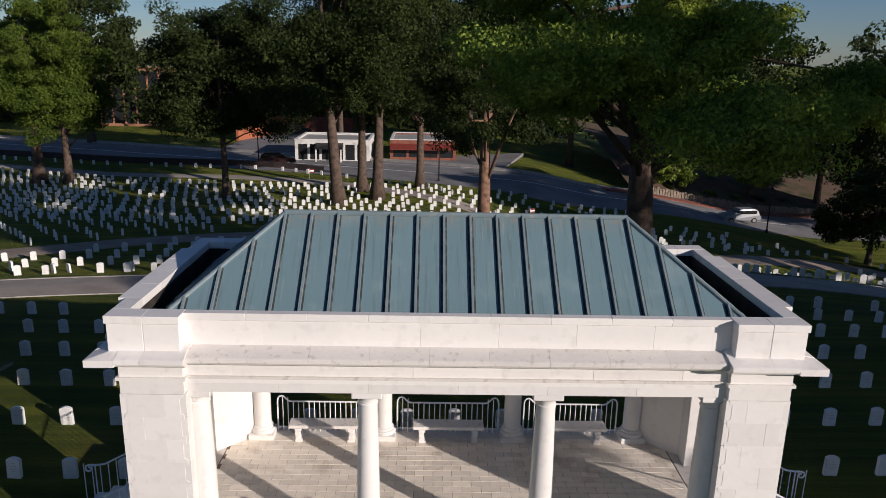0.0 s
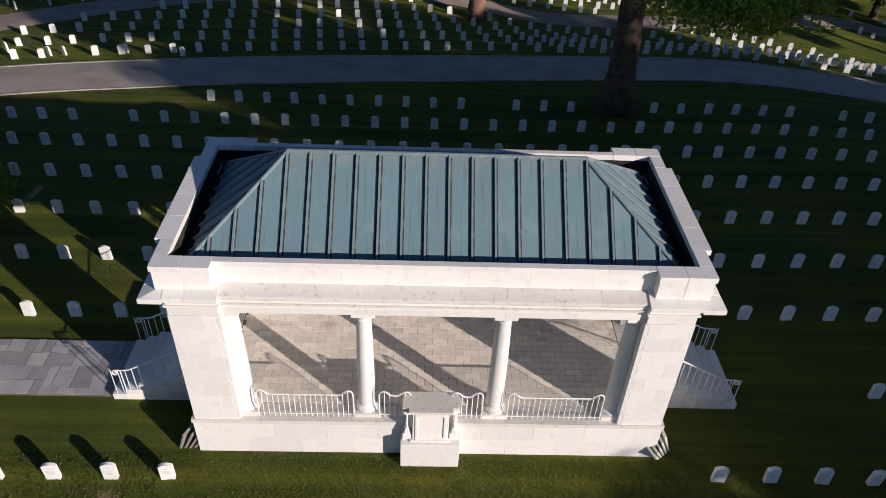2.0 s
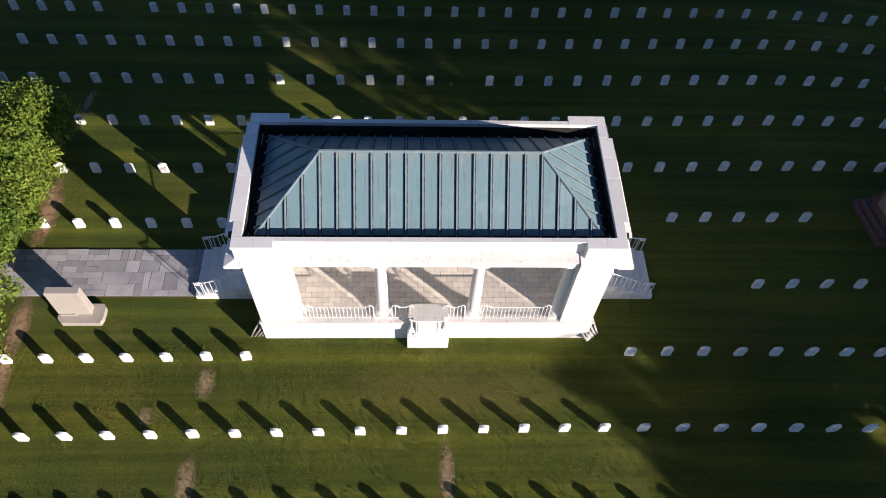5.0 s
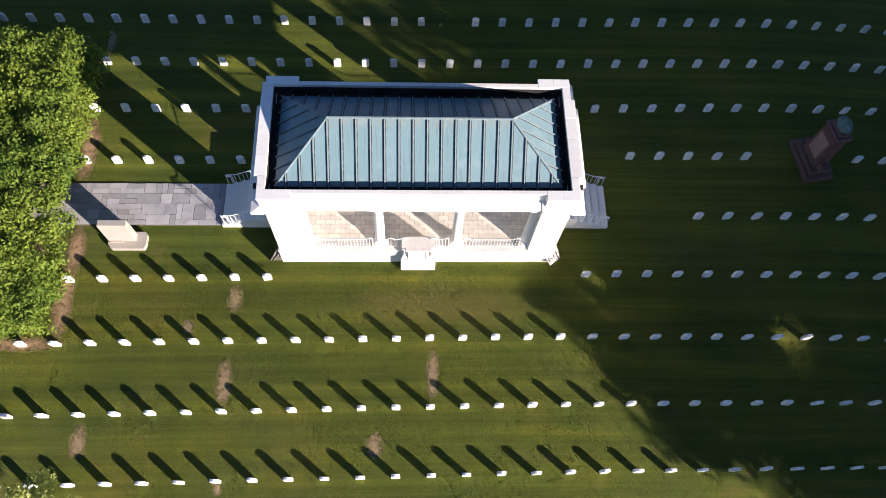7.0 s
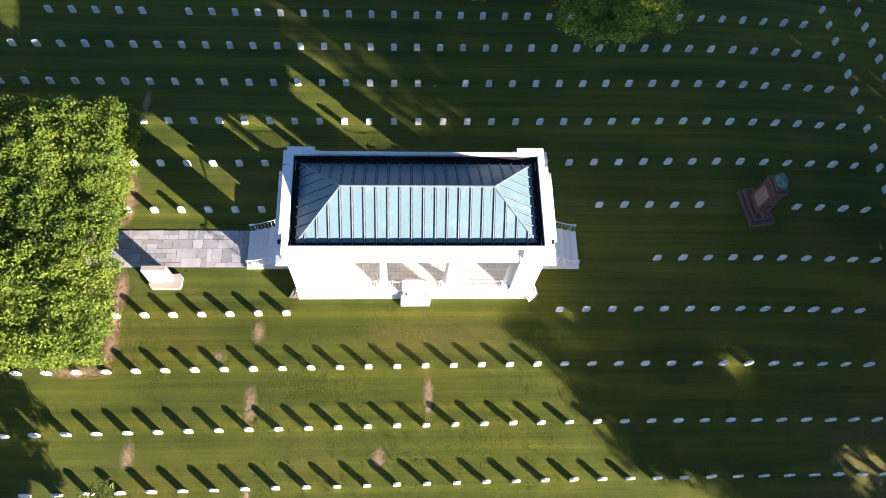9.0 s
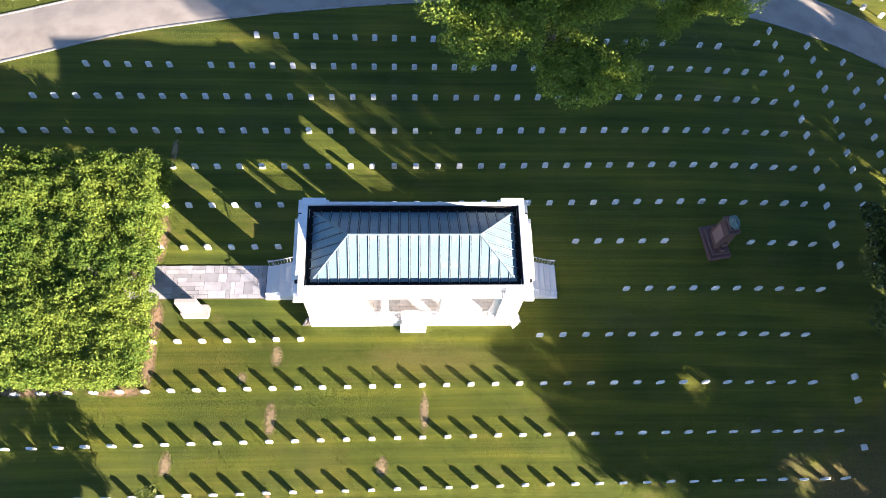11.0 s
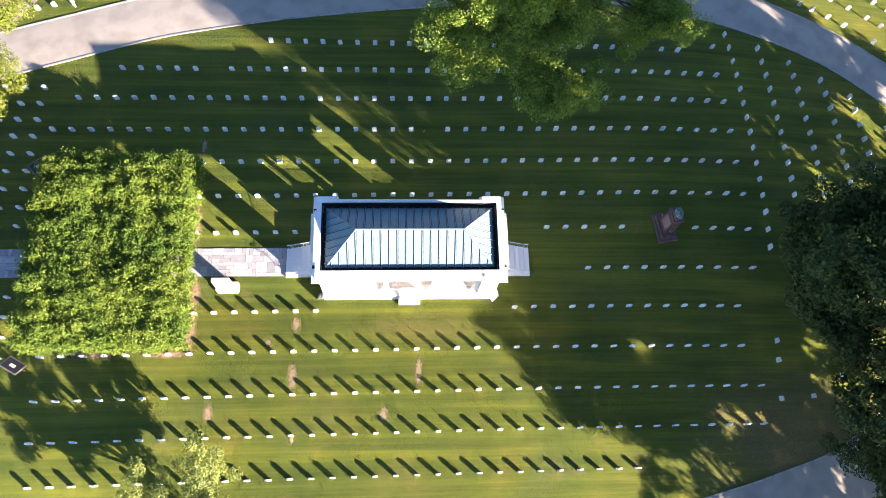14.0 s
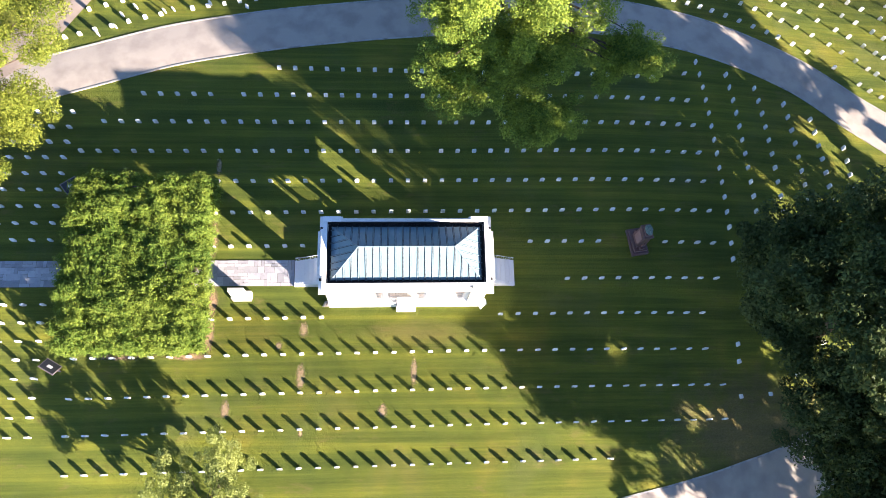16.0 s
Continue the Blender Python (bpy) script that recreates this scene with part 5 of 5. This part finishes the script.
tree(-20.1, 69.9, 20, 6.4, 3.0, 0.36, LEAF_SHADED, "dense dark tree near the boundary wall", 33, boughs=38, spread=1.1, clumps=250, per=279, size=0.149, clump_r=1.5)
tree(32.5, 94.5, 6.5, 3.2, 0.8, 0.2, LEAF, "small sunlit tree above the rubble stone wall", 37, boughs=20, spread=0.6, clumps=80, per=110, size=0.17, clump_r=0.7)
tree(43.5, 96.5, 7.5, 3.6, 1.4, 0.22, LEAF, "small tree on the bank with bare earth below", 38, boughs=20, spread=0.6, clumps=80, per=110, size=0.17, clump_r=0.7)
tree(43.5, 67.5, 9.5, 5.6, 0.2, 0.3, LEAF_SHADED, "low dark holly by the boundary drive", 36, boughs=34, spread=0.8, clumps=190, per=130, size=0.16, clump_r=0.9)
# The next three are added out of view to throw shade over the eastern graves.
tree(56, 41, 25, 9.5, 3.0, 0.5, LEAF_SHADED, "tall unseen tree over the east drive, added to cast shade", 71, clumps=190, per=110, size=0.40, clump_r=1.7)
tree(67, 45, 27, 10, 3.0, 0.5, LEAF_SHADED, "tall unseen tree at the east boundary, added to cast shade", 72, clumps=190, per=110, size=0.40, clump_r=1.7)
tree(47, 6.5, 22, 9.2, 7.0, 0.5, LEAF_SHADED, "dense unseen tree on the eastern slope, added to cast shade", 73, clumps=230, per=200, size=0.26, clump_r=1.4)
tree(-14, 113, 24, 10, 4.0, 0.5, LEAF_SHADED, "dark tree behind the shops", 39, clumps=220, per=120, size=0.28, clump_r=2.0)
tree(6, 110, 26, 11, 2.0, 0.5, LEAF_SHADED, "dark tree behind the brick shop", 41, clumps=230, per=186, size=0.232, clump_r=2.0)
tree(-52, 112, 27, 10, 3.0, 0.5, LEAF_SHADED, "dark tree on the far side of the street", 43, clumps=220, per=120, size=0.28, clump_r=2.0)
tree(-34, 140, 24, 9, 5.0, 0.5, LEAF_SHADED, "dark tree behind the parking yard", 44, clumps=140, per=110, size=0.32, clump_r=2.0)
tree(36, 99, 25, 9.5, 1.6, 0.5, LEAF_SHADED, "dark tree on the bank above the stone wall", 45, clumps=260, per=186, size=0.215, clump_r=1.9)
tree(53, 96, 21, 9, 1.0, 0.5, LEAF_SHADED, "dark tree on the bank above the street", 47, clumps=260, per=120, size=0.26, clump_r=1.9)
tree(60, 80, 17, 9, 1.5, 0.5, LEAF_SHADED, "dark tree at the corner of the cemetery", 49, clumps=260, per=120, size=0.26, clump_r=1.9)
tree(21, 108, 27, 11, 1.5, 0.5, LEAF_SHADED, "dark tree beyond the street", 51, clumps=250, per=120, size=0.28, clump_r=2.0)
# woods on the skyline, in the leaf colour darkened as if shaded
q = np.random.RandomState(404)
cl = []
while len(cl) < 620:
    x = q.uniform(-120, 130)
    y = q.uniform(136, 165)
    top = 13 + 9 * noise.noise((x * 0.06, 3.0, y * 0.02)) + 5
    cl.append((x, y, -5 + q.uniform(0.5, top)))
cl = np.array(cl)
idx = np.repeat(np.arange(len(cl)), 110)
d = q.normal(0, 1, (len(idx), 3))
d /= np.linalg.norm(d, axis=1)[:, None]
pos = cl[idx] + d * (q.uniform(0.3, 1.0, len(idx)) ** 0.5 * 3.0)[:, None] * np.array([1.0, 1.0, 0.75])
tagged(leaves("far_woods", pos, d, 0.55, LEAF_SHADED, None, 405), "dark leafy woods on the skyline beyond the town", "woods", kind="stuff")

# ---- vine-covered pergola ----
AX0, AX1, AY0, AY1, AZ = -23.2, -13.75, 6.5, 18.8, 2.55
perg = thing("pergola", "long pergola wholly overgrown with yellow-green vine leaves", "pergola", (0, 0, 0))
for x in (AX0 + 1.2, AX1 - 1.2):
    for k in range(5):
        y = AY0 + 1.0 + (AY1 - AY0 - 2.0) * k / 4
        part("post", box(x - 0.11, x + 0.11, y - 0.11, y + 0.11, -0.2, 2.3, bevel=0.01), BARK, perg)
    part("beam", box(x - 0.09, x + 0.09, AY0 + 0.5, AY1 - 0.5, 2.30, 2.48, bevel=0.01), BARK, perg)
for k in range(13):
    y = AY0 + 0.7 + (AY1 - AY0 - 1.4) * k / 12
    part("rafter", box(AX0 + 0.5, AX1 - 0.5, y - 0.04, y + 0.04, 2.48, 2.62), BARK, perg)
q = np.random.RandomState(77)
cl = []
while len(cl) < 2900:
    x, y = q.uniform(AX0, AX1), q.uniform(AY0, AY1)
    e = min(x - AX0, AX1 - x, y - AY0, AY1 - y)
    hump = noise.noise((x * 0.45, y * 0.45, 2.0))
    if e < 0.55 and noise.noise((x * 0.9, y * 0.9, 9.0)) < -0.05:
        continue
    z = AZ + 0.2 + 0.45 * hump + 0.5 * noise.noise((x * 1.0 + 0.9 * y, (y - x) * 1.5, 5.0)) + 0.42 * noise.noise((x * 1.6 + 1.6 * y, (y - x) * 3.0, 7.0)) - 0.9 * math.exp(-e / 0.5) * q.rand() + q.uniform(-0.12, 0.22)
    cl.append((x, y, z))
for k in range(640):   # curtain down the sides
    s = q.randint(4)
    x, y = ((q.uniform(AX0, AX1), AY0) if s == 0 else (q.uniform(AX0, AX1), AY1) if s == 1 else (AX0, q.uniform(AY0, AY1)) if s == 2 else (AX1, q.uniform(AY0, AY1)))
    gate = s >= 2 and 10.9 < y < 13.6       # the vines hang short over the walk
    cl.append((x + q.uniform(-0.3, 0.3), y + q.uniform(-0.3, 0.3), q.uniform(2.1 if gate else 0.9, 2.7)))
cl = np.array(cl)
idx = np.repeat(np.arange(len(cl)), 92)
d = q.normal(0, 1, (len(idx), 3))
d /= np.linalg.norm(d, axis=1)[:, None]
stretch = np.stack([0.6 + 0.8 * q.rand(len(cl)), 0.5 + 0.5 * q.rand(len(cl)), 0.45 + 0.2 * q.rand(len(cl))], -1)
pos = cl[idx] + d * (q.uniform(0.1, 0.52, len(idx)))[:, None] * stretch[idx]
leaves("vine_foliage", pos, d, 0.078, LEAF_VINE, perg, 78, "dense yellow-green vine leaves")

# ---- bare ground ----
def patch(x, y, rx, ry, seed, mat=SOIL, label="worn strip of bare dry soil in the lawn", lift=0.006):
    r = random.Random(seed)
    bm = bmesh.new()
    c = bm.verts.new((x, y, g(x, y) + lift))
    n = 64
    rim = []
    for k in range(n):
        a = 2 * math.pi * k / n
        s = 1 + 0.42 * noise.noise((1.6 * math.cos(a) + seed, 1.6 * math.sin(a), 0.0)) + 0.22 * noise.noise((6 * math.cos(a), 6 * math.sin(a), seed)) + r.uniform(-0.05, 0.05)
        px, py = x + rx * s * math.cos(a), y + ry * s * math.sin(a)
        rim.append(bm.verts.new((px, py, g(px, py) + lift)))
    for k in range(n):
        bm.faces.new((c, rim[k], rim[(k + 1) % n]))
    tagged(part("soil_patch", bm, mat), label, "soil", "worn patches", kind="structure")


for k, (x, y, rx, ry) in enumerate(((-6.95, 8.1, 0.33, 0.75), (-7.1, 4.7, 0.36, 1.05), (1.0, 4.9, 0.28, 1.2), (-12.2, 2.5, 0.33, 0.8), (-1.2, 2.2, 0.4, 0.5), (-6.95, 0.75, 0.2, 0.3), (-8.7, 6.9, 0.28, 0.38), (-13.9, 20.9, 0.28, 0.8))):
    patch(x, y, rx, ry, 100 + k)
for k, (x, y, rx, ry) in enumerate(((-13.7, 7.9, 0.45, 1.9), (-13.55, 10.1, 0.4, 1.2), (-13.9, 15.0, 0.45, 1.9), (-15.0, 6.25, 1.8, 0.35), (-19.5, 6.3, 2.4, 0.35))):
    patch(x, y, rx, ry, 130 + k, REDSOIL, "reddish bare soil along the foot of the pergola")

# ---- town beyond the street ----
def shop(name, label, x0, x1, y0, y1, z0, h, wall, roof_mat, bays, awning=None, sill=0.45, head=0.9, canopy=None):
    s = thing(name, label, "building", ((x0 + x1) / 2, (y0 + y1) / 2, z0))
    w, d = (x1 - x0) / 2, (y1 - y0) / 2
    bm = bmesh.new()
    t = 0.25
    block(bm, -w, w, d - t, d, -0.5, h)
    block(bm, -w, -w + t, -d, d - t, -0.5, h)
    block(bm, w - t, w, -d, d - t, -0.5, h)
    step = 2 * (w - t) / bays
    edges = [-w + t + step * k for k in range(bays + 1)]
    block(bm, -w + t, w - t, -d, -d + t, h - head, h)
    block(bm, -w + t, w - t, -d, -d + t, -0.5, sill)
    for e in edges:
        block(bm, e - 0.16, e + 0.16, -d + 0.003, -d + t - 0.003, sill, h - head)
    part("wall", bm, wall, s)
    part("roof", box(-w + t, w - t, -d + t, d - t, h - 0.35, h - 0.2), roof_mat, s)
    part("coping", ring(bmesh.new(), w + 0.05, d + 0.05, 0.4, h, h + 0.12), STUCCO, s)
    for a, b in zip(edges, edges[1:]):
        p = part("window", box(a + 0.16, b - 0.16, -d + 0.10, -d + 0.13, sill, h - head), DARKGLASS, s)
        part("mullion", box((a + b) / 2 - 0.03, (a + b) / 2 + 0.03, -d + 0.06, -d + 0.098, sill, h - head), BLACK, p)
    if awning:
        bm = bmesh.new()
        vs = [bm.verts.new(c) for c in ((-w, -d, h - 0.5), (w, -d, h - 0.5), (w, -d - 1.3, h - 1.1), (-w, -d - 1.3, h - 1.1), (-w, -d - 1.3, h - 1.2), (w, -d - 1.3, h - 1.2), (w, -d, h - 0.7), (-w, -d, h - 0.7))]
        for f in ((0, 1, 2, 3), (3, 2, 5, 4), (4, 5, 6, 7), (0, 3, 4, 7), (1, 6, 5, 2)):
            bm.faces.new([vs[i] for i in f])
        part("awning", bm, awning, s)
    if canopy:       # projecting hood over the entrance bays
        bm = bmesh.new()
        a, b = -w * 0.42, w * 0.30
        vs = [bm.verts.new(c) for c in ((a, -d, h - 0.35), (b, -d, h - 0.35), (b, -d - 1.9, h - 0.75), (a, -d - 1.9, h - 0.75), (a, -d - 1.9, h - 1.0), (b, -d - 1.9, h - 1.0), (b, -d, h - 0.9), (a, -d, h - 0.9))]
        for f in ((0, 1, 2, 3), (3, 2, 5, 4), (4, 5, 6, 7), (0, 3, 4, 7), (1, 6, 5, 2), (0, 7, 6, 1)):
            bm.faces.new([vs[i] for i in f])
        part("canopy", bm, canopy, s, "dark entrance canopy")
        for e in (a + 0.15, b - 0.15):
            part("canopy_post", box(e - 0.09, e + 0.09, -d - 1.8, -d - 1.62, -0.1, h - 0.98, bevel=0.01), wall, s)
    return s


zs = -4.2
shop("shop_building", "single-storey white stucco shop with dark plate windows and flat roof", -18.2, -8.2, 97.0, 106, zs, 2.75, STUCCO, FLATROOF, 6, None, 0.12, 0.55, BLACK)
shop("brick_shop", "low red brick shop with a dark red awning", -5.5, 3.5, 98.5, 108, zs, 2.8, BRICK, FLATROOF, 4, AWNING)
shop("brick_building", "tall orange-brown brick building beyond the street", -62, -48, 138, 150, zs, 11, material("tan_brick", (0.36, 0.17, 0.10), 0.9, var=0.1), FLATROOF, 6, None)
shop("white_house", "white house half hidden by trees on the bank", 60, 74, 120, 130, -3.0, 5.0, STUCCO, FLATROOF, 4, None)
shop("brick_house", "red brick house behind dark trees", 60, 72, 128, 140, -2.0, 5.0, BRICK, FLATROOF, 5, None)
rw = thing("retaining_wall", "long orange painted retaining wall behind the parking yard", "wall", (0, 0, 0), kind="structure")
part("wall_body", prism(bmesh.new(), [(-31.5, 118), (-31.1, 117.9), (-25.6, 134.0), (-26.0, 134.2)], -4.6, -1.2), ORANGE, rw)
part("wall_body", prism(bmesh.new(), [(-25.8, 133.8), (-14, 131.5), (-14, 131.9), (-25.7, 134.2)], -4.6, -1.4), BRICK, rw)
yard = thing("parking_yard", "grey asphalt parking yard beside the shops", "parking", (0, 0, 0), kind="structure")
part("surface", prism(bmesh.new(), [(-31, 101), (-19, 96.5), (-19, 118), (-14, 131), (-25, 133), (-30.5, 118)], -4.5, -4.08), STREET, yard)
part("surface", prism(bmesh.new(), [(-8.0, 95.6), (4, 92), (10, 94), (14, 108), (-8.0, 98.4)], -4.5, -4.07), STREET, yard)
sw = thing("stone_bank_wall", "low rubble stone retaining wall along the street bank", "wall", (0, 0, 0), kind="structure")
rng = random.Random(3)
for k in range(44):
    x = 27 + 0.75 * k
    y = 92.0 + 0.035 * (x - 27)
    for c in range(2):
        part("stone", box(x + 0.36 * c, x + 0.36 * c + 0.34 + 0.36 * (c == 5), y, y + 0.45, g(x, y) - 0.3, g(x, y) + 0.95 + rng.uniform(-0.12, 0.1), bevel=0.05), RUBBLE, sw)


def car(x, y, turn, paint, label):
    c = thing("parked_car", label, "car", (x, y, g(x, y) + 0.06), turn)
    prof = [(-2.25, 0.35), (-2.3, 0.75), (-2.1, 0.95), (-1.9, 1.45), (-1.6, 1.62), (0.3, 1.64), (1.15, 1.05), (2.1, 0.92), (2.3, 0.65), (2.25, 0.35)]
    bm = bmesh.new()
    a = [bm.verts.new((u, -0.88 if z < 1.1 else -0.72, z)) for u, z in prof]
    b = [bm.verts.new((u, 0.88 if z < 1.1 else 0.72, z)) for u, z in prof]
    n = len(prof)
    for k in range(n):
        bm.faces.new((a[k], a[(k + 1) % n], b[(k + 1) % n], b[k]))
    bm.faces.new(a[::-1])
    bm.faces.new(b)
    part("body", bm, paint, c)
    for s in (-1, 1):
        part("side_window", box(-1.75, 0.75, s * 0.78, s * 0.83, 1.08, 1.46, bevel=0.015), DARKGLASS, c)
    part("windscreen", box(0.55, 0.85, -0.62, 0.62, 1.18, 1.42, bevel=0.02), DARKGLASS, c)
    for u in (-1.45, 1.4):
        for s in (-1, 1):
            bm = bmesh.new()
            tube(bm, [(u, s * 0.72, 0.32), (u, s * 0.91, 0.32)], 0.33, 18)
            w = part("wheel", bm, TYRE, c)
            part("rim", tube(bmesh.new(), [(u, s * 0.90, 0.32), (u, s * 0.925, 0.32)], 0.2, 14), CARPAINT, w)
    return c


car(36.5, 82.2, 186, CARPAINT, "silver estate car standing at the kerb of the street")
car(-19.6, 92.2, 12, REDPAINT, "dark maroon estate car on the street")
car(-23.5, 129.0, 20, BLACK, "black pickup at the back of the parking yard")


def street_lamp(x, y, h):
    s = thing("street_lamp", "black street lamp post with a small head", "lamp", (x, y, g(x, y)), group="street lamps")
    part("post", lathe(bmesh.new(), [(0.16, -0.1), (0.14, 0.3), (0.08, 0.5), (0.06, h)], 10), BLACK, s)
    part("head", lathe(bmesh.new(), [(0.08, h), (0.2, h + 0.1), (0.24, h + 0.45), (0.1, h + 0.62), (0.02, h + 0.7)], 10), BLACK, s)


for x, y in ((-22.3, 93.5), (1.0, 82.0), (38, 78.0), (-12, 90.0)):
    street_lamp(x, y, 4.6)

# shrubs on the bank
def shrub(x, y, r, seed, mat=LEAF_SHADED):
    s = thing("shrub", "rounded green shrub on the bank", "shrub", (x, y, g(x, y)), group="bank shrubs")
    q = np.random.RandomState(seed)
    n = 2600
    d = q.normal(0, 1, (n, 3))
    d /= np.linalg.norm(d, axis=1)[:, None]
    pos = d * (q.uniform(0.55, 1.0, n) ** 0.5 * r * (0.85 + 0.3 * np.sin(3 * d[:, 0] + 2 * d[:, 1] + seed)))[:, None]
    pos[:, 2] = np.abs(pos[:, 2]) * 0.9 + 0.1
    part("stems", tube(bmesh.new(), [(0, 0, -0.1), (0.05, 0, r * 0.4), (0, 0.05, r * 0.8)], [0.06, 0.05, 0.02], 6), BARK, s)
    leaves("foliage", pos, d, 0.16, mat, s, seed)


for k, (x, y, r) in enumerate(((37, 95, 1.8), (41, 95.5, 1.5), (44.5, 96, 1.7), (48, 96.5, 1.4), (32, 95, 1.5))):
    shrub(x, y, r, 200 + k, LEAF if k < 2 else LEAF_SHADED)

# rising bank behind the stone wall
band("bank", [Vector((26 + 2.0 * k, 92.6 + 0.07 * k)) for k in range(30)], [0.0, 4, 10, 20, 45], [0.75, 1.6, 3.0, 5.0, 5.5], EARTH, "bare brown earth bank behind the stone wall", "bank")

# ---- grass blades on the lawn round the pavilion ----
q = np.random.RandomState(909)
N = 300000
gx = q.uniform(-19, 19, N)
gy = q.uniform(-7, 9.6, N)
keep = ~((np.abs(gx - XC) < 0.72) & (gy > 9.3)) & (q.rand(N) < (0.35 + 0.65 * (gy / 9.6).clip(0, 1)) * ((19 - np.abs(gx)) / 8).clip(0, 1) * ((gy + 7) / 5).clip(0, 1))
gx, gy = gx[keep], gy[keep]
gz = land(gx, gy)
n = len(gx)
ang = q.uniform(0, 2 * np.pi, n)
tall = q.uniform(0.025, 0.065, n)
wide = q.uniform(0.010, 0.022, n)
base = np.stack([gx, gy, gz - 0.005], -1)
side = np.stack([np.cos(ang), np.sin(ang), 0 * ang], -1) * wide[:, None]
tip = base + np.stack([q.normal(0, 0.02, n), q.normal(0, 0.02, n), tall], -1)
blades = np.stack([base - side, base + side, tip], 1)
LAWN_BLADE = leaf_material("grass_blade", (0.088, 0.128, 0.026), (0.21, 0.198, 0.048), 0.3)
tagged(quads("grass_blades", blades, LAWN_BLADE), "short mown grass blades, partly dry", "grass", kind="stuff")
